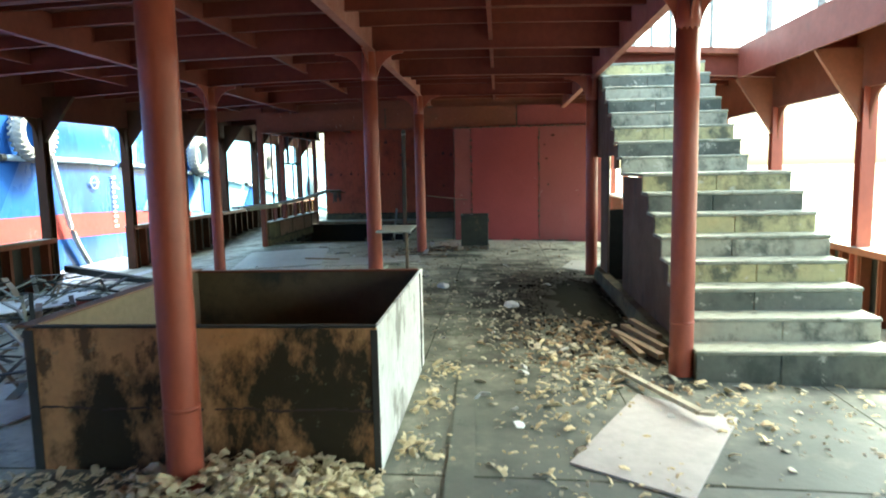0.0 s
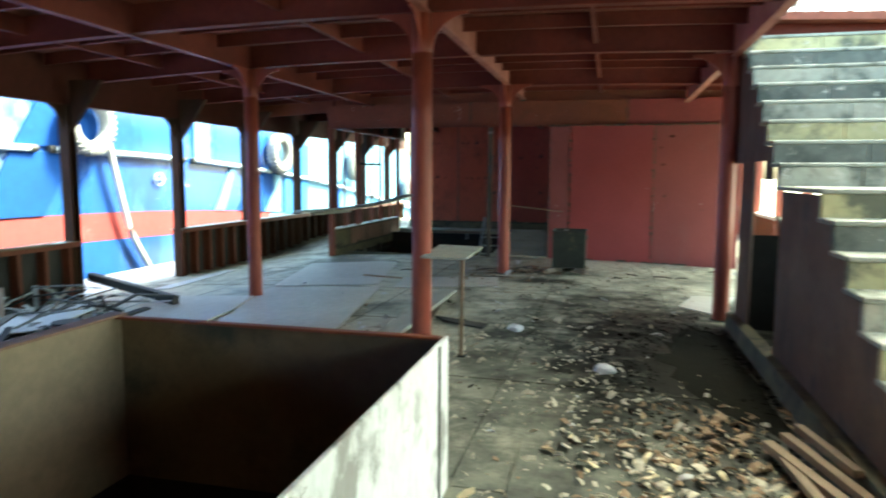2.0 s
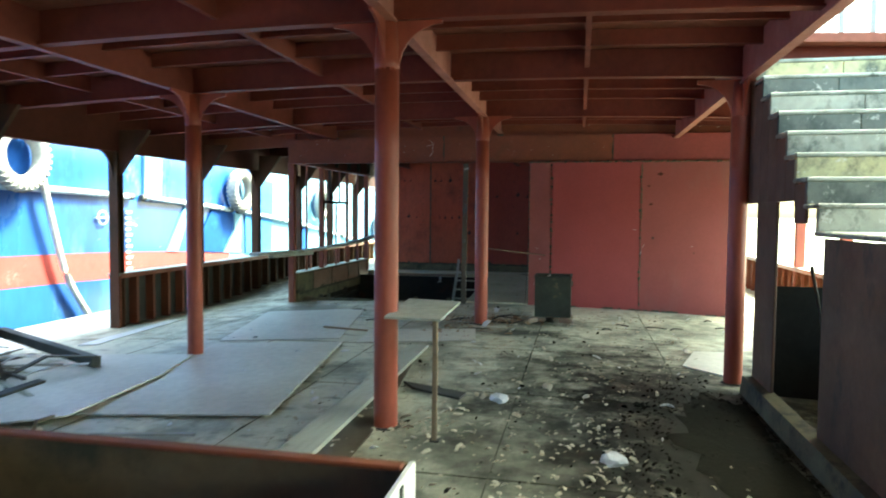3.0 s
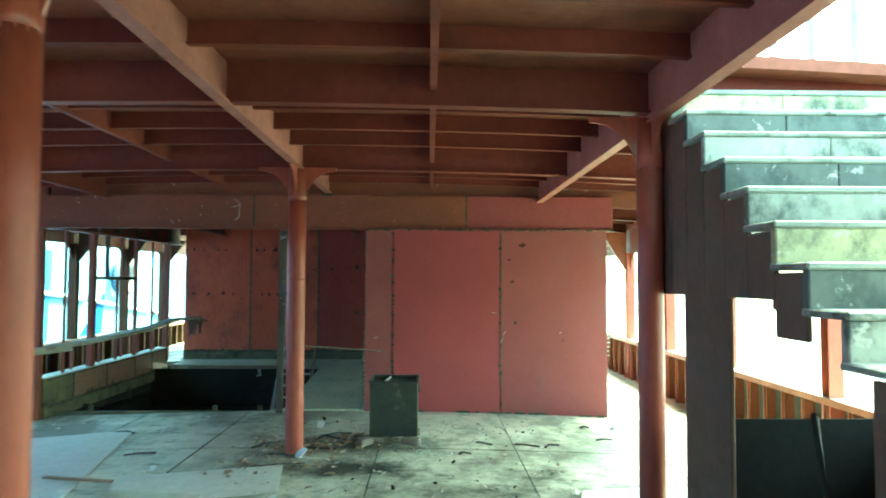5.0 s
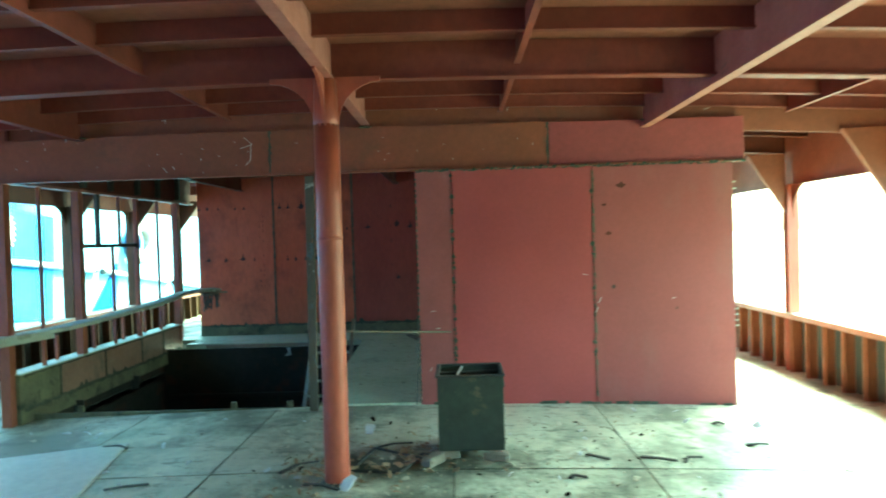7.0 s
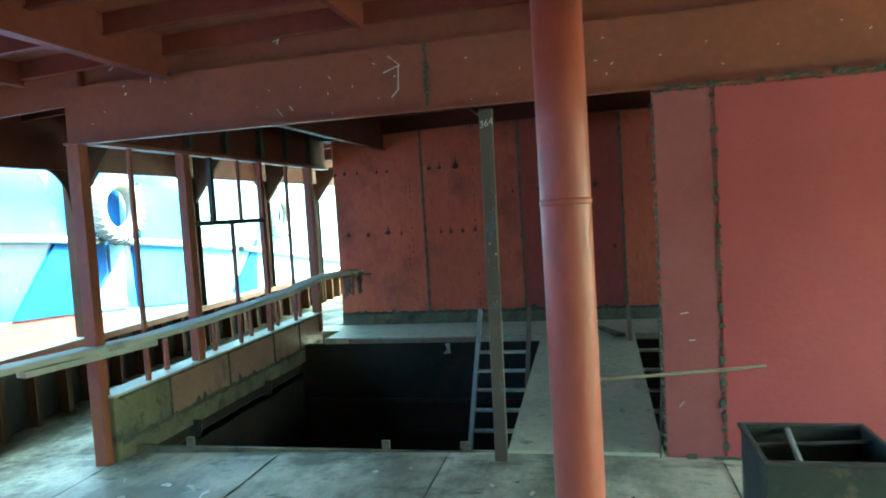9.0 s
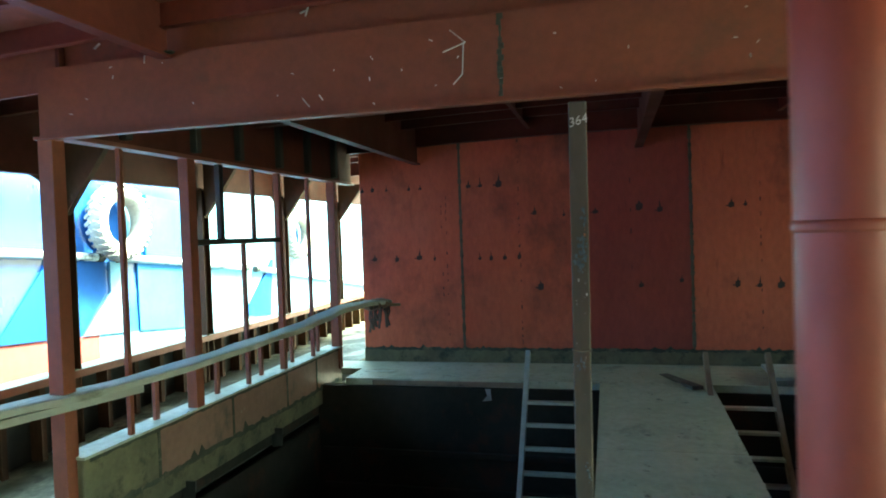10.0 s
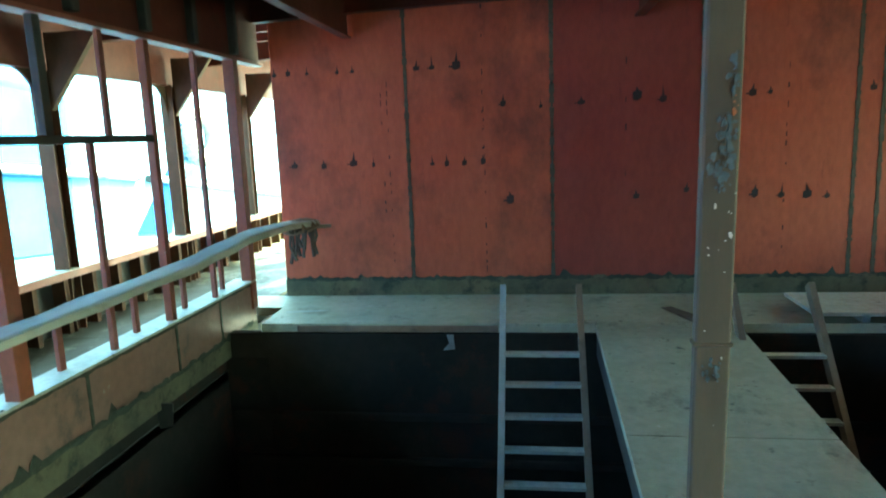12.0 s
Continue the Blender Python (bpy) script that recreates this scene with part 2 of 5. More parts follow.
stain(COAM_W, (0.42, 0.22, 0.12), 2.8, 0.32, 0.08, (1, 1, 0.5), 0.6)
WALKWAY = mat("dusty_walkway_plate", (0.50, 0.50, 0.345), (0.385, 0.39, 0.26), (0.22, 0.217, 0.135), scale=1.4, fine=16, rough=0.6, amount=0.40, edge=0.2, bump=0.3)
stain(WALKWAY, (0.14, 0.14, 0.10), 2.2, 0.42, 0.12, (1, 0.6, 1), 0.75)
stain(WALKWAY, (0.085, 0.085, 0.06), 7.0, 0.40, 0.08, (1, 1, 1), 0.8)
stain(WALKWAY, (0.62, 0.63, 0.55), 5.0, 0.34, 0.06, (1, 1, 1), 0.6)
PALE = mat("dusty_pale_flange", (0.520, 0.540, 0.442), (0.380, 0.395, 0.310), (0.170, 0.170, 0.113), scale=3, fine=24, rough=0.6, amount=0.38)
stain(PALE, (0.06, 0.065, 0.045), 5.0, 0.37, 0.08, (1, 1, 1), 0.85)
SHEET = mat("pale_pink_panel", (0.586, 0.567, 0.486), (0.524, 0.513, 0.437), (0.419, 0.416, 0.340), scale=0.8, fine=14, rough=0.55, amount=0.35, edge=0.3, bump=0.06)
stain(SHEET, (0.26, 0.26, 0.21), 2.2, 0.34, 0.12, (1, 1, 1), 0.6)
SHEET_P = mat("pinkish_grey_panel", (0.52, 0.475, 0.46), (0.46, 0.43, 0.41), (0.38, 0.36, 0.33), scale=0.8, fine=14, rough=0.6, amount=0.35, edge=0.3, bump=0.06)
WHITE = mat("white_board", (0.70, 0.71, 0.70), (0.60, 0.61, 0.60), (0.36, 0.35, 0.33), scale=1.6, fine=20, rough=0.5, amount=0.33, edge=0.15, bump=0.1)
WOOD = mat("raw_wood", (0.27, 0.20, 0.125), (0.19, 0.135, 0.085), (0.10, 0.08, 0.055), scale=2, fine=26, rough=0.75, stretch=(1, 0.15, 1), bump=0.4)
WOOD_G = mat("weathered_grey_wood", (0.46, 0.47, 0.39), (0.34, 0.345, 0.28), (0.17, 0.165, 0.125), scale=2, fine=24, rough=0.8, stretch=(1, 0.12, 1), bump=0.4, amount=0.38)
POSTW = mat("brown_scuffed_post", (0.108, 0.085, 0.054), (0.076, 0.061, 0.040), (0.052, 0.043, 0.029), scale=1.6, fine=20, rough=0.6, amount=0.38, edge=0.12, stretch=(1, 1, 0.4))
CHIP = mat("wood_chips", (0.60, 0.56, 0.44), (0.44, 0.39, 0.28), (0.28, 0.23, 0.15), scale=6, fine=40, rough=0.8)
CHIP_L = mat("fresh_wood_chips", (0.84, 0.73, 0.48), (0.68, 0.56, 0.33), (0.42, 0.32, 0.17), scale=6, fine=40, rough=0.8)
CHIP_R = mat("reddish_chips", (0.324, 0.224, 0.136), (0.216, 0.144, 0.085), (0.513, 0.432, 0.255), scale=6, fine=40, rough=0.8)
SCRAP = mat("grey_scrap", (0.336, 0.344, 0.328), (0.200, 0.208, 0.195), (0.096, 0.080, 0.062), scale=3, fine=24, rough=0.55, amount=0.4)
BIN = mat("grimy_green_steel", (0.060, 0.066, 0.047), (0.031, 0.034, 0.027), (0.255, 0.171, 0.098), scale=2.2, fine=20, rough=0.55, amount=0.42, edge=0.2, spec=0.2)
stain(BIN, (0.02, 0.024, 0.018), 1.9, 0.47, 0.15, (1, 1, 1), 0.85)
stain(BIN, (0.20, 0.125, 0.065), 3.1, 0.38, 0.12, (1, 1, 0.7), 0.7)
BRICK = mat("pale_brick", (0.268, 0.216, 0.157), (0.223, 0.180, 0.129), (0.287, 0.302, 0.257), scale=6, fine=50, rough=0.9)
# Blue hull; pale and dark patches put glare and shadow into the colour.
HULL = mat("patchy_blue_hull", (0.026, 0.10, 0.36), (0.02, 0.075, 0.28), (0.26, 0.44, 0.56), scale=0.35, fine=5, rough=0.26, amount=0.40, edge=0.22, stretch=(1, 1, 0.4), spec=0.6, stain_scale=0.3)
stain(HULL, (0.42, 0.58, 0.68), 0.5, 0.42, 0.12, (1, 1, 0.5), 0.6)
stain(HULL, (0.55, 0.66, 0.72), 3.0, 0.33, 0.05, (1, 0.5, 1), 0.7)
stain(HULL, (0.015, 0.05, 0.20), 0.45, 0.40, 0.06, (1, 1, 0.35), 0.8)
HULL_P = mat("pale_hull_paint", (0.20, 0.35, 0.47), (0.13, 0.29, 0.45), (0.05, 0.19, 0.38), scale=0.5, fine=6, rough=0.75, amount=0.36, edge=0.14, stretch=(1, 1, 0.5), spec=0.05, stain_scale=0.6)
stain(HULL_P, (0.58, 0.64, 0.66), 2.2, 0.36, 0.06, (1, 0.6, 1), 0.8)
HULL_M = mat("mid_blue_hull_paint", (0.04, 0.15, 0.38), (0.07, 0.21, 0.44), (0.22, 0.38, 0.52), scale=0.9, fine=6, rough=0.75, spec=0.05, amount=0.34, edge=0.15)
HULL_B = mat("dark_blue_hull_tone", (0.016, 0.068, 0.26), (0.013, 0.052, 0.20), (0.04, 0.14, 0.38), scale=0.8, fine=6, rough=0.75, spec=0.05, amount=0.44, edge=0.25)
HULL_R = mat("faded_red_band", (0.36, 0.055, 0.052), (0.30, 0.04, 0.038), (0.50, 0.22, 0.20), scale=0.6, fine=8, rough=0.6, amount=0.40, edge=0.12, spec=0.3)
HULL_D = mat("hull_rail", (0.55, 0.62, 0.68), (0.30, 0.38, 0.45), (0.05, 0.06, 0.10), scale=0.8, fine=10, rough=0.3, amount=0.42, stretch=(1, 1, 1))
TYRE = mat("dusty_tyre", (0.36, 0.35, 0.325), (0.235, 0.228, 0.212), (0.09, 0.082, 0.082), scale=2.5, fine=20, rough=0.9, spec=0.05, amount=0.38)
ROPE = mat("pale_rope", (0.66, 0.66, 0.62), (0.52, 0.52, 0.48), (0.36, 0.34, 0.30), scale=6, fine=60, rough=0.85, bump=0.6)
WATER = mat("river_water", (0.10, 0.12, 0.11), (0.08, 0.10, 0.09), scale=0.3, fine=2.0, rough=0.12, spread=0.05, bump=0.6)
SEAM_O = mat("olive_weld_seam", (0.15, 0.125, 0.08), (0.09, 0.08, 0.05), (0.05, 0.05, 0.034), scale=7, fine=50, rough=0.85, bump=0.8)
SEAM = mat("mildewed_weld_seam", (0.075, 0.085, 0.055), (0.045, 0.05, 0.035), (0.16, 0.15, 0.10), scale=8, fine=50, rough=0.85, bump=0.8)
BURN = mat("burnt_spot", (0.035, 0.025, 0.02), (0.07, 0.04, 0.03), scale=20, fine=60, rough=0.9)
CHALK = mat("chalk", (0.66, 0.63, 0.57), (0.55, 0.51, 0.45), scale=10, fine=60, rough=0.9)
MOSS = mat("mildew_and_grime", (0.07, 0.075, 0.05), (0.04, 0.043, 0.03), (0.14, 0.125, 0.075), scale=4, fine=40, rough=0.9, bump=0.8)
SMEAR = mat("blue_grey_paint_smear", (0.110, 0.151, 0.162), (0.065, 0.090, 0.096), (0.060, 0.055, 0.042), scale=14, fine=40, rough=0.6, amount=0.48, edge=0.06)
SMEAR_O = mat("orange_paint_spot", (0.45, 0.16, 0.06), (0.36, 0.12, 0.05), scale=6, fine=30, rough=0.6)
for wall_material in (WALL_PINK, WALL_FADED, RED_WALL):
    stain(wall_material, (0.20, 0.055, 0.045), 1.2, 0.36, 0.25, (1, 1, 0.6), 0.7)
    stain(wall_material, (0.42, 0.27, 0.23), 6.0, 0.26, 0.05, (1, 1, 1), 0.6)
stain(ORANGE_WALL, (0.09, 0.04, 0.027), 1.2, 0.48, 0.2, (1, 1, 0.75), 0.8)
stain(ORANGE_WALL, (0.42, 0.10, 0.055), 2.8, 0.40, 0.2, (1.4, 1, 0.3), 0.6)
stain(ORANGE_WALL, (0.09, 0.036, 0.024), 4.5, 0.38, 0.14, (1.7, 1, 0.28), 0.65)
stain(DARK_ORANGE, (0.07, 0.03, 0.022), 4.5, 0.38, 0.14, (1.7, 1, 0.28), 0.65)
stain(ORANGE_WALL, (0.62, 0.26, 0.17), 9.0, 0.30, 0.05, (1, 1, 1), 0.5)
stain(WALL_FADED, (0.235, 0.105, 0.088), 0.8, 0.50, 0.2, (1, 1, 0.5), 0.7)
stain(WALL_FADED, (0.10, 0.05, 0.04), 3.4, 0.33, 0.12, (1.3, 1, 0.5), 0.6)
stain(RED_WALL, (0.16, 0.045, 0.042), 2.6, 0.34, 0.14, (1.4, 1, 0.4), 0.5)
stain(WALL_PINK, (0.15, 0.07, 0.055), 3.0, 0.38, 0.14, (1.3, 1, 0.4), 0.6)
stain(RED, (0.13, 0.10, 0.06), 2.2, 0.38, 0.14, (1, 1, 1), 0.65)
stain(RED, (0.36, 0.24, 0.17), 8.0, 0.31, 0.05, (1, 1, 1), 0.6)
stain(HEADER_R, (0.30, 0.20, 0.15), 8.0, 0.31, 0.05, (1, 1, 1), 0.6)
stain(DARK_ORANGE, (0.08, 0.04, 0.03), 1.3, 0.37, 0.22, (1, 1, 0.7), 0.75)
stain(PINK, (0.13, 0.09, 0.06), 4.0, 0.38, 0.1, (1, 0.4, 1), 0.7)
stain(WOOD_G, (0.12, 0.12, 0.08), 3.0, 0.42, 0.12, (1, 0.5, 1), 0.7)
stain(RED_COL, (0.16, 0.10, 0.07), 5.0, 0.32, 0.08, (1, 1, 0.4), 0.6)
# Grimy red of the left side, darkened further to paint in backlit shade.
GRIME_SHADE = mat("grimy_shaded_red_post", (0.1, 0.042, 0.0225), (0.055, 0.04, 0.0225), (0.03, 0.032, 0.0195), scale=2.5, fine=24, rough=0.7, amount=0.45, edge=0.2, stretch=(1, 1, 0.5), spec=0.1)
STAIR_SIDE = mat("dull_stair_side_paint", (0.162, 0.090, 0.053), (0.114, 0.069, 0.042), (0.057, 0.053, 0.036), scale=1.8, fine=20, rough=0.6, amount=0.44, edge=0.2)
STUD = mat("grimy_pink_stud_paint", (0.27, 0.095, 0.065), (0.20, 0.07, 0.048), (0.09, 0.06, 0.042), scale=3, fine=28, rough=0.62, amount=0.44, edge=0.15)
stain(STAIR_SIDE, (0.035, 0.036, 0.026), 3.0, 0.44, 0.10, (1, 1, 0.6), 0.75)
stain(STAIR_SIDE, (0.24, 0.19, 0.13), 7.0, 0.32, 0.06, (1, 1, 1), 0.5)
CAN_RED = mat("rusty_red_can", (0.36, 0.08, 0.05), (0.28, 0.06, 0.04), (0.16, 0.08, 0.05), scale=5, fine=30, rough=0.5)


# ---- mesh helpers ----
def fz(x, y=0.0):
    """Height of the cambered deck."""
    z = -0.006 * (x + 0.86) ** 2
    if x < -4.4 and y > 14.6:
        s = min(1.0, (y - 14.6) / 4.0)
        z += 0.22 * s * s * (3 - 2 * s)
    return z


def cz(x):
    """Drop of the cambered deck above."""
    return -0.006 * (x + 0.86) ** 2


def mesh(name, bm, material, smooth=False):
    bmesh.ops.recalc_face_normals(bm, faces=bm.faces)
    me = bpy.data.meshes.new(name)
    bm.to_mesh(me)
    bm.free()
    me.materials.append(material)
    if smooth:
        for p in me.polygons:
            p.use_smooth = True
    return me


def part(name, bm, material, parent=None, label="", smooth=False):
    ob = new(name, mesh(name, bm, material, smooth))
    if parent is not None:
        ob.parent = parent
    if label:
        ob["label"] = label
    return ob


def setting(name, bm, material, label, category, smooth=False):
    return tagged(part(name, bm, material, None, "", smooth), label, category, kind="structure")


def thing(name, label, category, group="", at=(0, 0, 0), turn=0.0, kind=""):
    ob = new(name)
    ob.empty_display_size = 0.1
    ob.matrix_basis = pose(*at, 0, 0, turn)
    return tagged(ob, label, category, group, kind)


def B():
    return bmesh.new()


def box(bm, x0, x1, y0, y1, z0, z1):
    v = [bm.verts.new(p) for p in ((x0, y0, z0), (x1, y0, z0), (x1, y1, z0), (x0, y1, z0), (x0, y0, z1), (x1, y0, z1), (x1, y1, z1), (x0, y1, z1))]
    for f in ((3, 2, 1, 0), (4, 5, 6, 7), (0, 1, 5, 4), (1, 2, 6, 5), (2, 3, 7, 6), (3, 0, 4, 7)):
        bm.faces.new([v[i] for i in f])
    return v


def bbox(x0, x1, y0, y1, z0, z1, r=0.006):
    bm = B()
    box(bm, x0, x1, y0, y1, z0, z1)
    bmesh.ops.bevel(bm, geom=bm.edges[:], offset=min(r, 0.3 * min(abs(x1 - x0), abs(y1 - y0), abs(z1 - z0))), segments=1, affect='EDGES')
    return bm


def prism(bm, pts, axis, a, b):
    """A polygon in the two other axes, drawn out along axis from a to b."""
    def at(p, c):
        return {"x": (c, p[0], p[1]), "y": (p[0], c, p[1]), "z": (p[0], p[1], c)}[axis]
    lo, hi = [bm.verts.new(at(p, a)) for p in pts], [bm.verts.new(at(p, b)) for p in pts]
    bm.faces.new(lo)
    bm.faces.new(hi[::-1])
    k = len(pts)
    for i in range(k):
        bm.faces.new((lo[i], lo[(i + 1) % k], hi[(i + 1) % k], hi[i]))
    return bm


def tube(bm, path, radius, n=10, caps=True):
    """A round bar along a path of points; radius is one number or one a point."""
    rings = []
    pts = [Vector(p) for p in path]
    for i, p in enumerate(pts):
        d = (pts[min(i + 1, len(pts) - 1)] - pts[max(i - 1, 0)]).normalized()
        u = d.orthogonal().normalized() if abs(d.z) > 0.9 else d.cross(Vector((0, 0, 1))).normalized()
        w = d.cross(u)
        r = radius[i] if isinstance(radius, (list, tuple)) else radius
        rings.append([bm.verts.new(p + r * (math.cos(a) * u + math.sin(a) * w)) for a in (2 * math.pi * k / n for k in range(n))])
    for q, s in zip(rings, rings[1:]):
        for k in range(n):
            bm.faces.new((q[k], q[(k + 1) % n], s[(k + 1) % n], s[k]))
    if caps:
        bm.faces.new(rings[0])
        bm.faces.new(rings[-1][::-1])
    return bm


def bar(bm, p, q, w, h, up=(0, 0, 1)):
    """A square-edged bar from p to q, w wide and h high."""
    p, q = Vector(p), Vector(q)
    d = (q - p).normalized()
    s = d.cross(Vector(up))
    s = s.normalized() if s.length > 1e-4 else Vector((1, 0, 0))
    u = s.cross(d)
    c = [(-w / 2, -h / 2), (w / 2, -h / 2), (w / 2, h / 2), (-w / 2, h / 2)]
    a = [bm.verts.new(p + s * i + u * j) for i, j in c]
    b = [bm.verts.new(q + s * i + u * j) for i, j in c]
    bm.faces.new(a[::-1])
    bm.faces.new(b)
    for k in range(4):
        bm.faces.new((a[k], a[(k + 1) % 4], b[(k + 1) % 4], b[k]))
    return bm


def spline(pts, n):
    """Points of a smooth curve through pts."""
    out = []
    P = [Vector(p) for p in pts]
    for i in range(len(P) - 1):
        a, b, c, d = P[max(i - 1, 0)], P[i], P[i + 1], P[min(i + 2, len(P) - 1)]
        for k in range(n):
            t = k / n
            out.append(0.5 * (2 * b + (c - a) * t + (2 * a - 5 * b + 4 * c - d) * t * t + (3 * b - 3 * c + d - a) * t ** 3))
    return out + [P[-1]]


# ---- decks ----
FAR, NEAR = 25.0, -5.0
LEFT, RIGHT = -6.2, 4.55
CEIL = 3.20
H1 = (-1.86, 0.005, 3.59, 5.61)
H2 = (-4.55, 2.96, 15.12, 18.42)


def arc(bm, x0, x1, y0, y1, top, bottom, n=10, drop=cz):
    """A slab that follows the camber, from x0 to x1."""
    rows = []
    for i in range(n + 1):
        x = x0 + (x1 - x0) * i / n
        c = drop(x)
        rows.append([bm.verts.new(p) for p in ((x, y0, bottom + c), (x, y1, bottom + c), (x, y1, top + c), (x, y0, top + c))])
    for a, b in zip(rows, rows[1:]):
        for k in range(4):
            bm.faces.new((a[k], a[(k + 1) % 4], b[(k + 1) % 4], b[k]))
    bm.faces.new(rows[0][::-1])
    bm.faces.new(rows[-1])
    return bm


# deck above, with the stair opening
OPEN = (2.06, 3.97, 5.5, 10.15)
bm = B()
arc(bm, LEFT - 0.3, RIGHT + 0.3, NEAR, OPEN[2], CEIL + 0.08, CEIL, 24)
arc(bm, LEFT - 0.3, OPEN[0], OPEN[2], OPEN[3], CEIL + 0.08, CEIL, 20)
arc(bm, OPEN[1], RIGHT + 0.3, OPEN[2], OPEN[3], CEIL + 0.08, CEIL, 4)
arc(bm, LEFT - 0.3, RIGHT + 0.3, OPEN[3], 14.94, CEIL + 0.08, CEIL, 24)
# Cabin ceiling in the darkened red, so its dimness sits in the colour.
setting("ceiling_cabin", arc(B(), LEFT - 0.3, RIGHT + 0.3, 14.94, FAR, CEIL + 0.08, CEIL, 24), SHADE_SMUDGE_RED, "red cabin ceiling plating, its colour darkened as shade", "ceiling")
setting("ceiling", bm, PLATING, "red-painted steel deck plating overhead, worn and dusty", "ceiling")

BEAMS = (-4.0, -1.55, 0.9, 3.36, 5.42, 8.2, 10.35, 13.0, 17.2, 19.5, 21.9)


def beam(y, x0, x1, depth, flange, name="deck_beam", label="red-painted transverse steel deck beam under the ceiling"):
    n = max(2, int((x1 - x0) / 0.5))
    bm = arc(B(), x0, x1, y - 0.008, y + 0.008, CEIL - 0.002, CEIL - depth, n)
    arc(bm, x0, x1, y - flange / 2, y + flange / 2, CEIL - depth, CEIL - depth - 0.014, n)
    return setting(name, bm, RED_CEIL if y < 14.9 else SHADE_SMUDGE_RED, label, "beam")


for y in BEAMS:
    if OPEN[2] < y < OPEN[3]:
        beam(y, LEFT, OPEN[0] - 0.07, 0.265, 0.10)
        beam(y, OPEN[1] + 0.02, RIGHT, 0.265, 0.10)
    else:
        beam(y, LEFT, RIGHT, 0.265, 0.10)
stiff = []
for a, b in zip(BEAMS, BEAMS[1:]):
    k = max(2, round((b - a) / 0.62))
    stiff += [a + (b - a) * i / k for i in range(1, k)]
for y in stiff:
    if abs(y - 14.93) < 0.12:
        continue
    spans = [(LEFT, OPEN[0] - 0.07), (OPEN[1] + 0.02, RIGHT)] if OPEN[2] < y < OPEN[3] else [(LEFT, RIGHT)]
    for x0, x1 in spans:
        beam(y, x0, x1, 0.13, 0.05, "ceiling_stiffener", "small red angle stiffener across the ceiling")


def girder(x, y0, y1, depth, flange, material, name, label, web=0.016):
    c = cz(x)
    bm = B()
    box(bm, x - web / 2, x + web / 2, y0, y1, CEIL - depth + c, CEIL - 0.003 + c)
    box(bm, x - flange / 2, x + flange / 2, y0, y1, CEIL - depth - 0.016 + c, CEIL - depth + c)
    return setting(name, bm, material, label, "beam")


for x, m, d in ((1.99, PINK, 0.335), (-0.82, PINK, 0.27), (-3.74, RED_CEIL, 0.29)):
    girder(x, NEAR, 14.84, d, 0.085, m, "deck_girder", "long fore-and-aft girder with a faded pink flange")
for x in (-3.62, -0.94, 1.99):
    girder(x, 15.2, 19.55, 0.48, 0.09, SHADE_SMUDGE_RED, "deck_girder", "girder in the cabin ceiling, its red darkened as shade")
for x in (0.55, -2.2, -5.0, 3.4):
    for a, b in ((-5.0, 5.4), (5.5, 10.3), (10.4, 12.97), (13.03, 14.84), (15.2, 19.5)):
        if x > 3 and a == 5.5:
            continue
        girder(x, a, b, 0.17, 0.045, RED_CEIL if a < 15 else SHADE_SMUDGE_RED, "ceiling_stringer", "thin lengthwise stringer between ceiling beams", 0.012)

# stair opening trim
bm = B()
box(bm, OPEN[1] - 0.02, OPEN[1] + 0.012, OPEN[2], OPEN[3], CEIL - 0.33 + cz(OPEN[1]), CEIL + 0.09 + cz(OPEN[1]))
box(bm, OPEN[0] - 0.07, OPEN[0] - 0.052, OPEN[2], OPEN[3], CEIL - 0.02, CEIL + 0.10)
setting("trim_stair_opening", bm, RED_CEIL, "red steel edge plate round the stair opening", "trim")

# deck below: plates with open joints over a solid bed
def plate(bm, x0, x1, y0, y1, gap=0.004, lift=0.0):
    nx, ny = max(1, int((x1 - x0) / 0.7)), max(1, int((y1 - y0) / 0.9))
    x0, x1, y0, y1 = x0 + gap, x1 - gap, y0 + gap, y1 - gap
    g = [[(x0 + (x1 - x0) * i / nx, y0 + (y1 - y0) * j / ny) for j in range(ny + 1)] for i in range(nx + 1)]
    top = [[bm.verts.new((x, y, fz(x, y) + lift)) for x, y in r] for r in g]
    low = [[bm.verts.new((x, y, fz(x, y) - 0.02)) for x, y in r] for r in g]
    for i in range(nx):
        for j in range(ny):
            bm.faces.new((top[i][j], top[i + 1][j], top[i + 1][j + 1], top[i][j + 1]))
            bm.faces.new((low[i][j], low[i][j + 1], low[i + 1][j + 1], low[i + 1][j]))
    for j in range(ny):
        bm.faces.new((top[0][j], top[0][j + 1], low[0][j + 1], low[0][j]))
        bm.faces.new((top[nx][j + 1], top[nx][j], low[nx][j], low[nx][j + 1]))
    for i in range(nx):
        bm.faces.new((top[i + 1][0], top[i][0], low[i][0], low[i + 1][0]))
        bm.faces.new((top[i][ny], top[i + 1][ny], low[i + 1][ny], low[i][ny]))
    return bm


YROWS = (-5.0, -3.2, -1.4, 0.4, 2.0, 3.59, 5.61, 7.4, 9.3, 11.2, 13.1, 15.12, 18.42, 20.6, 22.8, 25.0)
XCOLS = (-6.45, -4.55, -3.2, -1.86, 0.005, 1.45, 2.96, 4.7)


def cells():
    for y0, y1 in zip(YROWS, YROWS[1:]):
        for x0, x1 in zip(XCOLS, XCOLS[1:]):
            if H1[0] <= x0 < H1[1] and H1[2] <= y0 < H1[3]:
                continue
            if H2[0] <= x0 < H2[1] and H2[2] <= y0 < 20.0:
                continue
            yield x0, x1, y0, y1


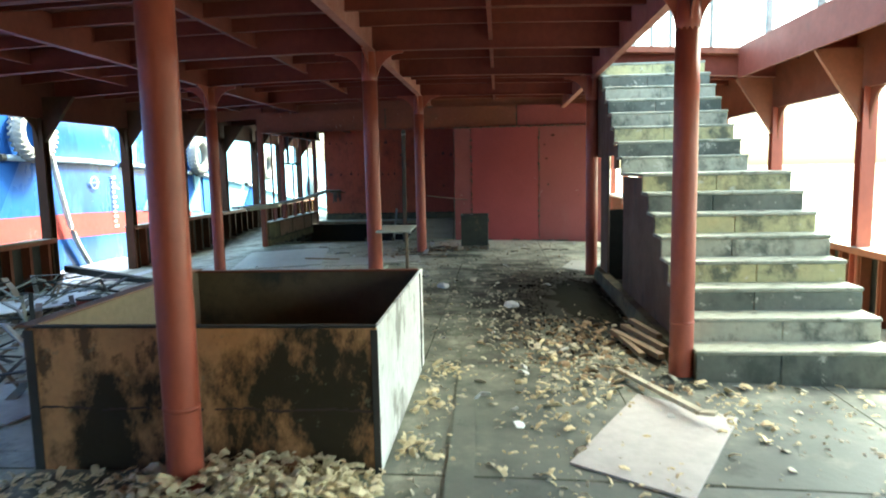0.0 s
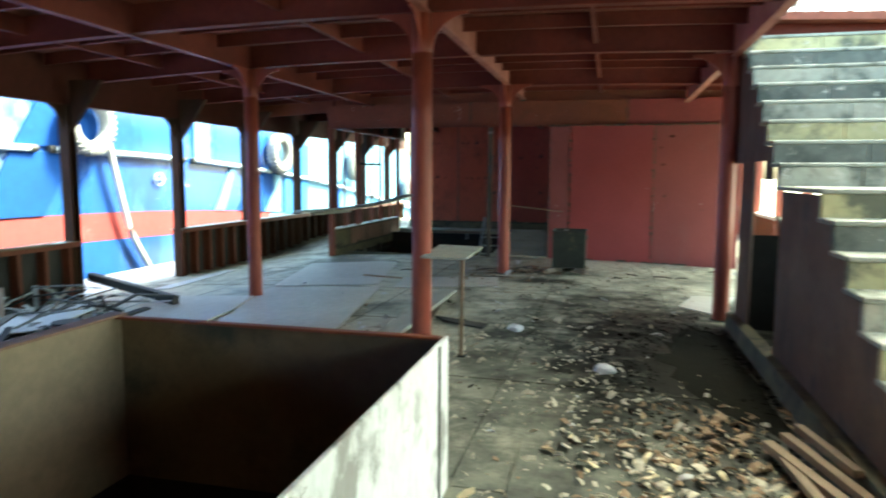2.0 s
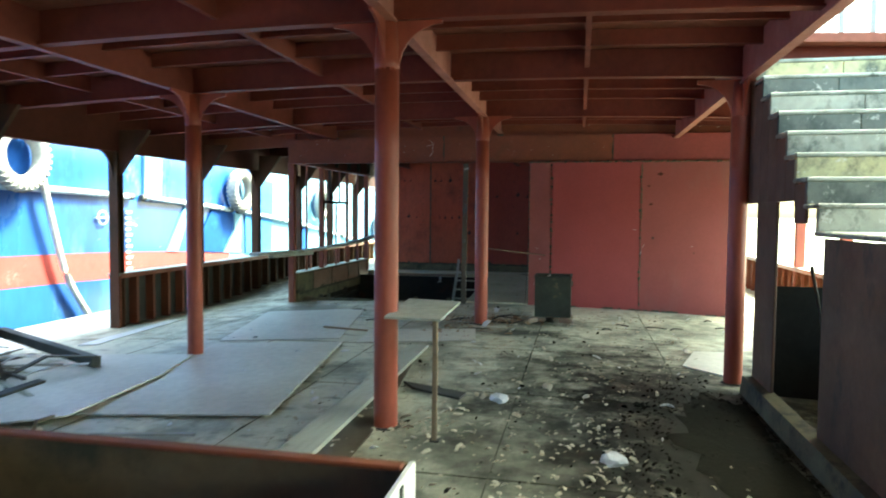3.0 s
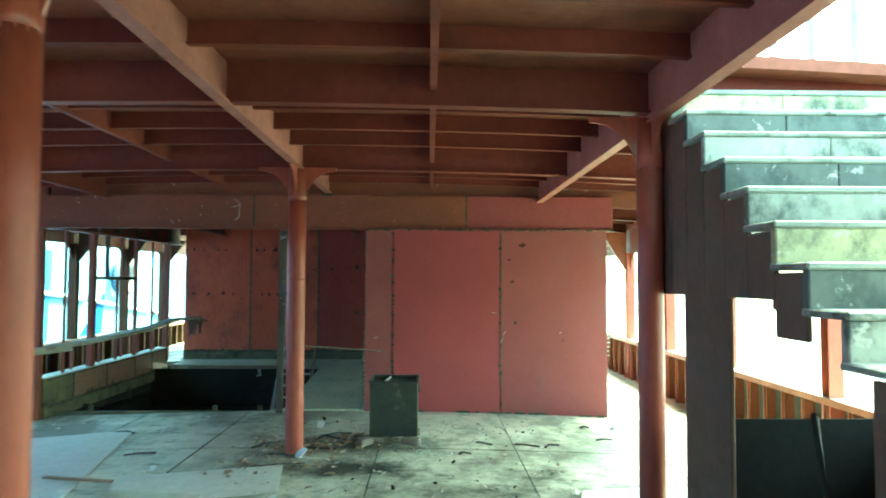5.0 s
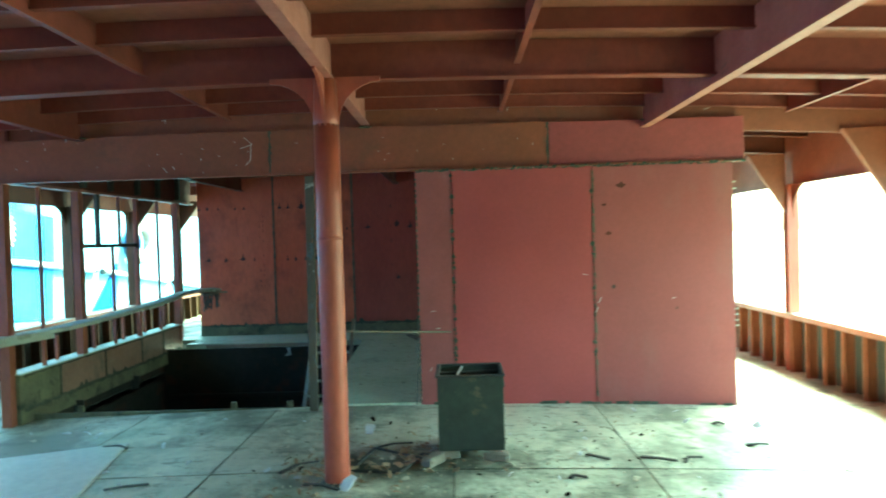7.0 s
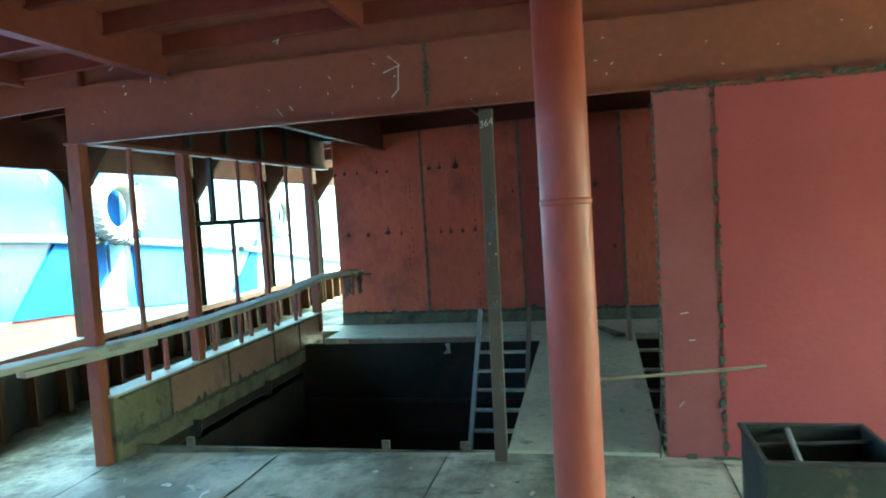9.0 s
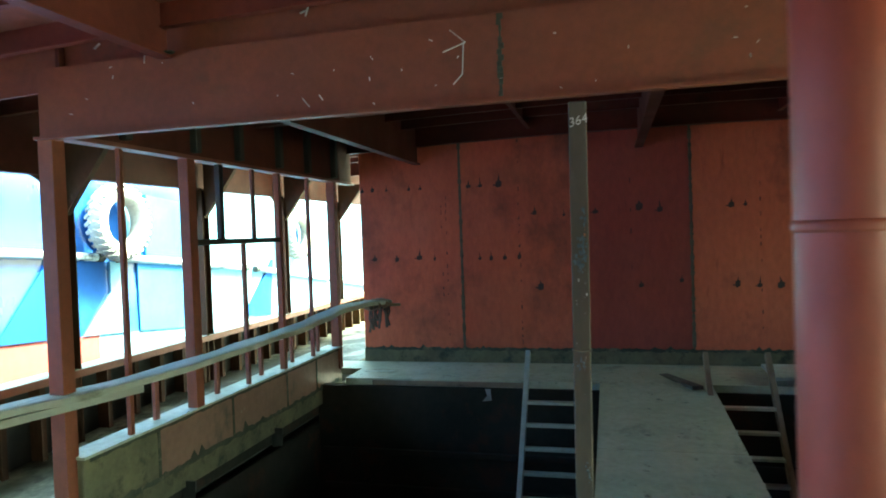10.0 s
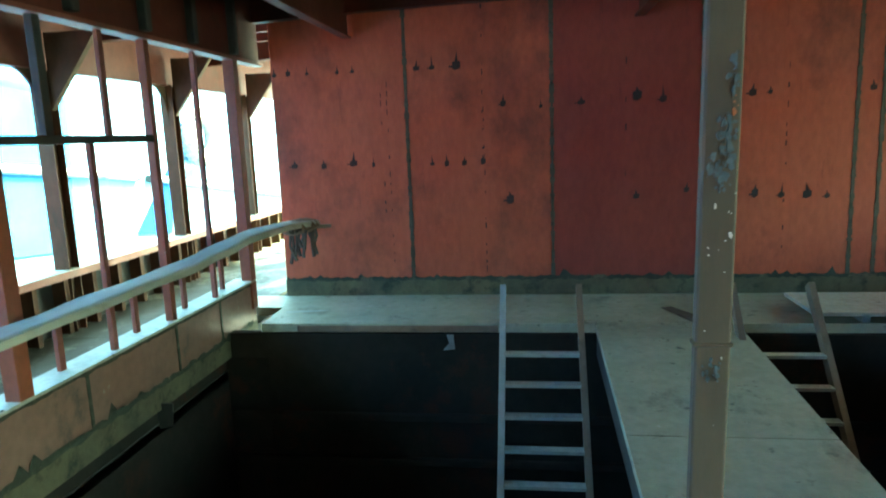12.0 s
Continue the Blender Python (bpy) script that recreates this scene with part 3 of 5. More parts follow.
bm = B()
for c in cells():
    x0, x1, y0, y1 = c
    z = min(fz(x0, y0), fz(x1, y0), fz(x0, y1), fz(x1, y1)) - 0.012
    if x1 < -4.4 and y0 > 14:
        z = fz(x0, y0) - 0.03
    box(bm, x0, x1, y0, y1, z - 0.08, z)
floor = setting("floor", bm, DARK, "grey-green dirty steel deck with plate joints and dust", "floor")
rnd = random.Random(4)
for x0, x1, y0, y1 in cells():
    part("deck_plate", plate(B(), x0, x1, y0, y1, 0.004, rnd.uniform(0, 0.004)), FLOOR, floor)

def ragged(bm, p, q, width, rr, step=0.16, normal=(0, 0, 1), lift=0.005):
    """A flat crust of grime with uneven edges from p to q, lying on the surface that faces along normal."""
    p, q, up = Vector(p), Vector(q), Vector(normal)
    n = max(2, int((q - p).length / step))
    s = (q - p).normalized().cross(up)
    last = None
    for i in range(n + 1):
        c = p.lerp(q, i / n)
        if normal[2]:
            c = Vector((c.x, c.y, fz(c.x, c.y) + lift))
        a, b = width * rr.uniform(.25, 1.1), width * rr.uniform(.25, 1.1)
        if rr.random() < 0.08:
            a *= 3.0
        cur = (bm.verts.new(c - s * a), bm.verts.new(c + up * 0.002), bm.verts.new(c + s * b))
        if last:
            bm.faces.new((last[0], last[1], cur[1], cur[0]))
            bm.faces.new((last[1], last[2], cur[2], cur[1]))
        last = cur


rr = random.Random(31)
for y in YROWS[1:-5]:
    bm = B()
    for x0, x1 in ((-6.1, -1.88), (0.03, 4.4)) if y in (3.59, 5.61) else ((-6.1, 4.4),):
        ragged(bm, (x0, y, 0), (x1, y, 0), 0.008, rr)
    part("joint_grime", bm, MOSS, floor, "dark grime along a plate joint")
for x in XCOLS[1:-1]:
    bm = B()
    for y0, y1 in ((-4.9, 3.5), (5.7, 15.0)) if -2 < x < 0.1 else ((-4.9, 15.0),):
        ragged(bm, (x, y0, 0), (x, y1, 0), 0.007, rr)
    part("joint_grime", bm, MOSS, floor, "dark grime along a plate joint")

# holds under the hatches
for (x0, x1, y0, y1), nm in ((H1, "hold_1"), (H2, "hold_2")):
    top = 0.118 if nm == "hold_2" else -0.13
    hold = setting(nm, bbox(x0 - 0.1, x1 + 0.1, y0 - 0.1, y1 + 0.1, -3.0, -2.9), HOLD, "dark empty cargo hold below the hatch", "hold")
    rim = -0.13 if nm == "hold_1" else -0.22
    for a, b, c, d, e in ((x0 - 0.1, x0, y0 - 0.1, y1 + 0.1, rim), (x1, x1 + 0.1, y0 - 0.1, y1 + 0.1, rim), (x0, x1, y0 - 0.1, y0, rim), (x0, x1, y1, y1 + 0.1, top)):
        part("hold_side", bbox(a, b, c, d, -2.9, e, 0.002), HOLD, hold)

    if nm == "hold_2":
        # Dark blocks added to plug light leaks below the coaming.
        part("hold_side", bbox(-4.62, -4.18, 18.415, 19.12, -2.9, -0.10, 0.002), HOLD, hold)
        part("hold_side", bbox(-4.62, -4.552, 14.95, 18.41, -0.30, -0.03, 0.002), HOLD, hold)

# ---- ship sides ----
L_POSTS = (0.6, 3.0, 5.3, 7.6, 9.95, 12.25, 14.4, 16.6, 18.75, 20.85, 22.95)
R_POSTS = (0.6, 3.0, 5.6, 7.95, 10.3, 12.6, 14.9, 17.1, 19.3, 21.6, 23.8)


def side(x, inward, posts, header, sill, gaps, tag):
    """A ship's side: top plate, posts with knees, and a low bulwark with ribs and a cap."""
    base = fz(x)
    bm = B()
    box(bm, x - 0.02, x + 0.02, NEAR, FAR, header, CEIL + cz(x) + 0.02)
    box(bm, x - 0.05, x + 0.05, NEAR, FAR, header - 0.012, header)
    # The left header takes a darkened red, with shade put into its colour.
    setting("wall_%s_header" % tag, bm, SHADE_SMUDGE_RED if x < 0 else RED, "red steel plate along the top of the open ship side", "wall")
    for y in posts:
        p = thing("side_post", "red steel side post with knee plates, left ones dark with grime and painted-in shade", "post", "posts of the ship side", (x, y, fz(x, y)))
        h = header - fz(x, y)
        bm = B()
        box(bm, -0.075, 0.075, -0.07, -0.055, 0, h)
        box(bm, -0.075, 0.075, 0.055, 0.07, 0, h)
        box(bm, -0.012, 0.012, -0.055, 0.055, 0, h)
        part("shaft", bm, GRIME_SHADE if x < 0 else RED_COL, p)
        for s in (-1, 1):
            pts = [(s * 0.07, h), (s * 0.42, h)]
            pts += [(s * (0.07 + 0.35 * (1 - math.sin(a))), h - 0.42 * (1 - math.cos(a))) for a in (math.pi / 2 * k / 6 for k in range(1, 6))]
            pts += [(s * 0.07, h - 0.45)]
            part("knee_plate", prism(B(), pts, "x", -0.012, 0.012), GRIME_SHADE if x < 0 else RED, p)
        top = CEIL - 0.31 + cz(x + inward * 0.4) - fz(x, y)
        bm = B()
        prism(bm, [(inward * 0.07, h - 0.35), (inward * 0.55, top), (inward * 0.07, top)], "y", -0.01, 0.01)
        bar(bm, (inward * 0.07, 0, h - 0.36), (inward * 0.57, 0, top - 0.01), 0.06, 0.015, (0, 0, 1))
        part("beam_bracket", bm, GRIME_SHADE if x < 0 else RED, p)
    for a, b in gaps:
        bm = B()
        k = max(1, int((b - a) / 0.9))
        for i in range(k):
            y0, y1 = a + (b - a) * i / k, a + (b - a) * (i + 1) / k
            z0, z1 = fz(x, y0), fz(x, y1)
            s = sill
            prism(bm, [(y0, z0 - 0.02), (y1, z1 - 0.02), (y1, s), (y0, s)], "x", x - inward * 0.10, x - inward * 0.085)
        setting("wall_%s_bulwark" % tag, bm, DARK, "low dark plated bulwark with grime between its ribs", "wall")
        y = a + 0.03
        while y < b:
            s = sill
            rib = B()
            box(rib, -0.085 * 1, 0.06, -0.008, 0.008, 0, s - fz(x, y) - 0.02)
            box(rib, min(inward * 0.045, inward * 0.06), max(inward * 0.045, inward * 0.06), -0.028, 0.028, 0, s - fz(x, y) - 0.02)
            r = tagged(part("bulwark_rib", rib, GRIME_SHADE if x < 0 and y > 14 else RED), "short red steel rib of the bulwark", "rib", "ribs of the bulwark", "structure")
            r.matrix_basis = pose(x, y, fz(x, y))
            y += 0.40
        n = max(2, int((b - a) / 0.8))
        bm = B()
        pts = []
        for i in range(n + 1):
            y = a + (b - a) * i / n
            s = sill
            pts.append((x - inward * 0.02, y, s))
        for p, q in zip(pts, pts[1:]):
            bar(bm, p, q, 0.21, 0.035)
        cap = setting("trim_%s_rail_cap" % tag, bm, PALE, "flat dusty cap rail on top of the bulwark", "rail")
        part("rail_edge", bbox(min(x + inward * 0.086, x + inward * 0.098), max(x + inward * 0.086, x + inward * 0.098), a, b, sill - 0.055, sill + 0.014, 0.003), RED, cap, "red angle edge of the cap rail")


side(LEFT, 1, L_POSTS, 2.44, 0.62, ((NEAR, 9.98), (12.2, FAR)), "left")
side(RIGHT, -1, R_POSTS, 2.33, 0.60, ((NEAR, FAR),), "right")

# ---- header, bulkheads and back wall ----
bm = B()
arc(bm, -4.66, 2.98, 14.85, 14.875, 2.90, 2.46, 16, lambda x: 0.35 * cz(x))
hd = setting("wall_header", bm, RED, "long brown-red header plate with chalk marks and a welded seam", "wall")
part("bright_plate", bbox(1.03, 2.975, 14.838, 14.849, 2.462, 2.885), HEADER_R, hd, "brighter red welded plate")
rr = random.Random(17)
for i in range(46):
    x, z, a = rr.uniform(-4.5, 2.9), rr.uniform(2.48, 2.86), rr.uniform(0, 3.1)
    l = rr.uniform(.006, .022) * (2 if rr.random() < .15 else 1)
    part("paint_flake", bar(B(), (x, 14.846, z), (x + l * math.cos(a), 14.846, z + l * math.sin(a)), .004, .007, (0, 1, 0)), CHALK, hd)
girder_bm = B()
box(girder_bm, -4.66, 2.98, 14.80, 14.86, 2.435, 2.452)
part("lower_lip", girder_bm, RED, hd)
for x in (-1.80, 1.02):
    bm = B()
    rr = random.Random(7)
    for i in range(14):
        z = 2.47 + i * 0.03
        box(bm, x - 0.012 + rr.uniform(-.008, .008), x + 0.012 + rr.uniform(-.008, .008), 14.842, 14.849, z, z + 0.028)
    part("weld_seam", bm, SEAM, hd)
bm = B()
for p, q in (((-2.10, 2.72), (-1.98, 2.76)), ((-1.98, 2.76), (-2.06, 2.83)), ((-1.99, 2.76), (-2.0, 2.6)), ((-2.0, 2.6), (-2.05, 2.55)), ((1.45, 2.66), (1.62, 2.71)), ((-2.9, 2.55), (-2.86, 2.5)), ((-2.8, 2.56), (-2.78, 2.53))):
    bar(bm, (p[0], 14.846, p[1]), (q[0], 14.846, q[1]), 0.004, 0.012, (0, 1, 0))
part("chalk_mark", bm, CHALK, hd, "pale scratched chalk arrow")

oh = setting("wall_over_header", arc(B(), LEFT, RIGHT, 14.93, 14.946, CEIL - 0.002, 2.84, 22), RED, "red deep beam plate above the header", "wall")
for x, z, a, l in ((-2.9, 3.02, 1.2, .07), (-2.93, 3.04, .3, .05), (-0.1, 3.06, .8, .08), (0.62, 3.03, 1.0, .06), (2.35, 2.99, .4, .06), (2.62, 2.98, .2, .05), (-4.3, 2.98, .6, .05), (1.5, 3.08, .1, .04)):
    part("paint_flake", bar(B(), (x, 14.927, z), (x + l * math.cos(a), 14.927, z + l * math.sin(a)), .004, .022, (0, 1, 0)), CHALK, oh)
for x in (-3.74, -0.82, 1.99):
    bm = B()
    bmesh.ops.create_icosphere(bm, subdivisions=2, radius=0.075)
    for v in bm.verts:
        v.co *= rr.uniform(.6, 1.1)
        v.co.z *= 0.2
        v.co.y *= 0.5
    k = part("mildew", bm, MOSS, oh)
    k.matrix_basis = pose(x, 14.83, 2.895 + cz(x) * .4)
rw = setting("wall_red", bbox(-0.345, 2.96, 15.095, 15.125, -0.1, 2.47), RED_WALL, "smooth red bulkhead of welded steel panels", "wall")
for x0, x1, m in ((-0.34, 0.02, WALL_PINK), (0.04, 1.485, RED_WALL), (1.505, 2.955, WALL_FADED)):
    part("panel", bbox(x0, x1, 15.084, 15.096, fz(x1) + 0.01, 2.45, 0.004), m, rw)
rr = random.Random(3)
for x in (0.03, 1.495):
    bm = B()
    for i in range(90):
        z = 0.03 + i * 0.027 + rr.uniform(-.01, .01)
        if x > 1 and rr.random() < 0.5:
            continue
        big = rr.random() < (0.42 if x < 1 else 0.25)
        q = rr.uniform(.013, .028) if big else rr.uniform(.003, .009)
        c = x + rr.uniform(-.007, .007)
        prism(bm, [(c - q, z), (c - q * .3, z - q * rr.uniform(.4, 1.2)), (c + q, z - q * .3), (c + q * .7, z + q * rr.uniform(.5, 1.2)), (c - q * .4, z + q)], "y", 15.077 - rr.uniform(0, .006), 15.09)
    part("weld_seam", bm, SEAM, rw)
bm = B()
for i in range(80):
    x = -0.34 + i * 0.0413
    if rr.random() < 0.75:
        z = 2.448 + rr.uniform(-.008, .008)
        box(bm, x, x + rr.uniform(.015, .05), 15.078, 15.09, z, z + rr.uniform(.01, .024))
part("weld_seam", bm, SEAM, rw)
bm = B()
for i in range(40):
    z = 0.02 + i * 0.06
    box(bm, -0.352 - rr.uniform(0, .008), -0.336, 15.08, 15.10, z, z + rr.uniform(.02, .055))
part("edge_weld", bm, SEAM, rw)
bm = B()
for i in range(74):
    x = -0.34 + i * 0.0446
    if rr.random() < 0.85:
        z = 2.434 + rr.uniform(-.007, .007)
        q = rr.uniform(.008, .026) if rr.random() < .4 else rr.uniform(.004, .010)
        prism(bm, [(x, z - q * .6), (x + rr.uniform(.02, .05), z - q * .8), (x + rr.uniform(.045, .06), z + q * .5), (x + .02, z + q)], "y", 14.787 - rr.uniform(0, .006), 14.802)
part("weld_seam", bm, SEAM, hd, "ragged mildewed weld along the lower lip")
bm = B()
for i in range(36):
    z = 0.05 + i * 0.066
    w = rr.uniform(.004, .022)
    prism(bm, [(1.50 - w * .4, z), (1.50 + w, z - .012), (1.50 + w * rr.uniform(.5, 1.3), z + .05), (1.50 - w * .3, z + rr.uniform(.03, .066))], "y", 15.0815, 15.09)
part("seam_grime", bm, SEAM_O, rw, "olive grime along the panel joint")
for i in range(22):
    x, l = rr.uniform(-.3, 2.85), rr.uniform(.03, .16)
    part("foot_weld", bbox(x, x + l, 15.07 - rr.uniform(0, .008), 15.09, fz(x) - .005, fz(x) + rr.uniform(.012, .03), .003), SEAM, rw)
for i in range(9):
    z = 0.75 + i * 0.055 + rr.uniform(-.01, .01) if i < 6 else 2.1 + (i - 6) * .07
    part("weld_stub", bbox(2.955, 2.985 + rr.uniform(0, .02), 15.085, 15.10, z, z + .014, .002), PALE, rw)
for x, z, r in ((1.66, 1.75, .03), (1.80, 2.25, .04), (1.62, 2.05, .025)):
    bm = B()
    bmesh.ops.create_circle(bm, cap_ends=True, segments=9, radius=r, matrix=pose(x, 15.0825, z, 90))
    for v in bm.verts:
        v.co.x = x + (v.co.x - x) * rr.uniform(.5, 1.5)
        v.co.z = z + (v.co.z - z) * rr.uniform(.4, 1.0)
    part("smudge", bm, SHADE_SMUDGE_RED, rw, "dark greasy smudge")
for x, z, a, l in ((-0.22, 0.98, .2, .05), (-0.17, 0.80, .1, .04), (2.3, 1.05, .3, .04), (-0.25, 0.35, .9, .05)):
    part("paint_flake", bar(B(), (x, 15.081, z), (x + l * math.cos(a), 15.081, z + l * math.sin(a)), .004, .014, (0, 1, 0)), CHALK, rw)
bm = B()
bmesh.ops.create_circle(bm, cap_ends=True, segments=9, radius=0.022, matrix=pose(1.70, 15.081, 1.19, 90))
bmesh.ops.create_circle(bm, cap_ends=True, segments=7, radius=0.012, matrix=pose(2.35, 15.081, 0.95, 90))
part("hole", bm, BURN, rw)
bm = B()
bar(bm, (1.53, 15.081, 1.02), (1.57, 15.081, 1.08), 0.004, 0.015, (0, 1, 0))
bar(bm, (1.50, 15.081, 0.92), (1.53, 15.081, 0.98), 0.004, 0.02, (0, 1, 0))
bar(bm, (1.38, 15.081, 1.33), (1.44, 15.081, 1.32), 0.004, 0.008, (0, 1, 0))
part("chalk_mark", bm, CHALK, rw)
# Unseen wall; its gap is added to let daylight onto the back wall.
bm = B()
for y0, y1, z0, z1 in ((15.13, 17.6, -0.25, 3.15), (17.6, 19.0, -0.25, 1.1), (17.6, 19.0, 2.2, 3.15), (19.0, 19.6, -0.25, 3.15)):
    box(bm, 2.93, 2.965, y0, y1, z0, z1)
setting("wall_cabin_side", bm, RED_WALL, "red steel cabin side wall with an added unseen opening for daylight", "wall")
bm = B()
arc(bm, -0.345, 2.96, 14.876, 15.125, 2.50, 2.46, 4, lambda x: 0)
setting("trim_header_soffit", bm, RED, "red underside joining header and bulkhead", "trim")

# ---- back wall ----
BW = 19.59
bw = setting("wall_back", bbox(-4.42, 2.93, BW + 0.012, BW + 0.05, 0.02, 3.2), ORANGE_WALL, "orange-red primed back wall with burn marks and mildewed seams", "wall")
seams = (-4.42, -3.09, -1.72, -0.38, 0.93, 1.14, 2.93)
for a, b in zip(seams, seams[1:]):
    part("panel", bbox(a + 0.014, b - 0.014, BW, BW + 0.014, 0.335, 3.15, 0.004), ORANGE_WALL if not -1.8 < a < -1.6 else DARK_ORANGE, bw)
for x in seams[1:-1]:
    bm = B()
    z = 0.32
    while z < 3.1:
        h = rr.uniform(.02, .06)
        w = rr.uniform(.010, .024)
        box(bm, x - w, x + w, BW - rr.uniform(.004, .01), BW + 0.013, z, z + h)
        z += h * 0.97
    part("weld_seam", bm, SEAM_O, bw)
part("dirty_skirting", bbox(-4.42, 2.93, BW - 0.012, BW + 0.013, 0.06, 0.34), KERB, bw, "mouldy yellow-black strip along the base")
for x, z, s in ((-4.24, 1.48, 1), (-3.94, 1.47, 1), (-3.64, 1.49, 1.3), (-3.44, 1.47, .7), (-4.38, 2.36, .8), (-4.24, 2.37, .8), (-4.05, 2.36, .7), (-3.75, 2.36, .6), (-3.6, 2.36, .6),
                (-2.98, 2.36, 1), (-2.83, 2.36, 1), (-2.6, 2.37, 1.5), (-2.86, 1.46, .8), (-2.72, 1.46, .9), (-2.55, 1.46, .9), (-2.37, 1.47, 1.0), (-2.17, 2.0, 1.2), (-2.12, 1.1, 1.4),
                (-1.82, 1.96, .8), (-1.45, 1.98, 1.1), (-0.95, 2.02, 1.6), (-0.72, 1.98, 1.5), (-0.95, 1.1, .9), (-0.5, 1.15, .8), (0.05, 2.0, 1), (0.2, 2.0, .7), (0.10, 1.1, 1.2), (0.33, 1.08, 1), (0.55, 1.08, 1.2), (0.72, 1.06, .8), (1.05, 2.0, 1)):
    w, h = 0.024 * s * rr.uniform(.8, 1.3), 0.022 * s * rr.uniform(.7, 1.3)
    up = 0.075 * s * rr.uniform(.3, 1.3)
    tip = rr.uniform(-.4, .4) * w
    pts = [(x - w, z - h), (x - w * .2, z - h * 1.3), (x + w, z - h * rr.uniform(.6, 1)), (x + w * 1.05, z + h), (x + w * .4, z + h * 1.2), (x + tip, z + h + up), (x - w * .35, z + h * 1.1), (x - w, z + h * .8)]
    part("burn_mark", prism(B(), pts, "y", BW - 0.004, BW + 0.002), BURN, bw)
    if rr.random() < .5:
        part("burn_mark", bbox(x - w * 1.9, x - w * .9, BW - 0.003, BW + 0.002, z - h * .6, z - h * .1, 0.001), BURN, bw)
for x, z0, z1 in ((-3.28, 0.5, 2.3), (-3.34, 1.0, 2.5), (-2.36, 0.4, 2.9), (-2.37, 1.5, 2.2), (0.35, 0.5, 2.2), (-1.05, 1.2, 2.6)):
    bm = B()
    z = z0
    while z < z1:
        if rr.random() < 0.5:
            box(bm, x + rr.uniform(-.006, .002), x + rr.uniform(.003, .01), BW - 0.003, BW + 0.002, z, z + rr.uniform(.02, .06))
        z += 0.085
    part("scorch_line", bm, BURN, bw)

bm = B()
ragged(bm, (-4.40, BW - 0.016, 0.335), (2.9, BW - 0.016, 0.335), 0.026, rr, 0.035, (0, -1, 0))
part("mildew", bm, MOSS, bw, "ragged black mildew over the skirting")
# ---- raised walk, walkway and hatch edge ----
bm = B()
top = ((-4.22, 18.44), (2.93, 18.44), (2.93, BW - 0.013), (-4.9, BW - 0.013), (-4.9, 19.06), (-4.26, 19.04))
lo = [bm.verts.new((x, y, 0.09 + 0.03 * (BW - y))) for x, y in top]
hi = [bm.verts.new((x, y, 0.165 + 0.03 * (BW - y))) for x, y in top]
bm.faces.new(hi)
bm.faces.new(lo[::-1])
for k in range(6):
    bm.faces.new((lo[k], lo[(k + 1) % 6], hi[(k + 1) % 6], hi[k]))
wk = setting("floor_back_walk", bm, WALKWAY, "grey worn walkway along the back wall", "floor")
part("edge_strip", bbox(-3.9, -2.2, 18.425, 18.437, 0.13, 0.185), WOOD, wk, "orange-brown bare front edge")
bm = B()
for x in (-1.40, -0.39):
    prism(bm, [(15.12, -0.20), (18.40, -0.05), (18.40, 0.13), (15.12, -0.034)], "x", x - 0.02, x + 0.02)
cw = setting("floor_walkway", bm, DARK, "grey steel walkway plank bridging the open hatch", "floor")
for y0, y1 in ((15.10, 16.62), (16.63, 18.45)):
    bm = B()
    z0, z1 = 0.02 + 0.19 * (y0 - 15.1) / 3.3, 0.02 + 0.19 * (y1 - 15.1) / 3.3
    v0, v1 = -1.43, -0.36
    prism(bm, [(y0, z0 - 0.05), (y1, z1 - 0.05), (y1, z1), (y0, z0)], "x", v0, v1)
    part("walkway_plate", bm, WALKWAY, cw)

co = thing("hatch_coaming", "brown-painted steel hatch coaming with a dusty pale flange", "coaming", kind="structure")
ys = (14.90, 15.62, 16.6, 17.6, 18.3, 19.02)
for a, b in zip(ys, ys[1:]):
    part("panel", bbox(-4.56, -4.51, a + 0.006, b - 0.006, -0.08, 0.45), COAM_B if a > 15 else KERB, co)
bm = B()
box(bm, -4.57, -4.505, 14.92, 19.0, -0.095, 0.075)
part("lower_plate", bm, KERB, co, "mildewed dark lower edge")
bm = B()
for a, b in zip(ys, ys[1:]):
    box(bm, -4.69, -4.49, a, b, 0.45, 0.468)
part("flange", bm, PALE, co, "dusty pale top flange")
bm = B()
for y in ys[1:-1]:
    box(bm, -4.512, -4.502, y - 0.012, y + 0.012, 0.078, 0.45)
part("seam_strip", bm, SEAM, co)
bm = B()
box(bm, -4.5, -1.45, 15.10, 15.135, -0.2, -0.004)
box(bm, -0.34, 2.9, 15.13, 15.16, -0.2, 0.0)
for x in (-4.0, -2.35, -1.75):
    box(bm, x - 0.03, x + 0.03, 15.10, 15.13, 0.0, 0.07)
part("hatch_lip", bm, KERB, co)
bm = B()
for y in (15.9, 17.3):
    prism(bm, [(-4.55, -0.05), (-4.42, -0.05), (-4.43, -0.22), (-4.53, -0.24)], "y", y, y + 0.015)
part("lug", bm, DARK, co)
bm = B()
prism(bm, [(-2.62, 0.12), (-2.56, 0.12), (-2.565, 0.09), (-2.555, -0.0), (-2.65, -0.01), (-2.60, 0.05)], "y", 18.38, 18.40)
part("lug", bm, SCRAP, co)

# ---- stud frame over the coaming ----
fr = thing("stud_frame", "stripped cabin side frame of red and pink steel studs", "frame", kind="structure")
bm = B()
prism(bm, [(14.88, 2.44), (19.58, 2.45), (19.58, 2.48), (14.88, 2.47)], "x", -4.60, -4.48)
part("top_rail", bm, STUD, fr)
rr = random.Random(5)
bm = B()
ragged(bm, (-4.4995, 14.95, 0.435), (-4.4995, 18.9, 0.435), 0.016, rr, 0.05, (1, 0, 0))
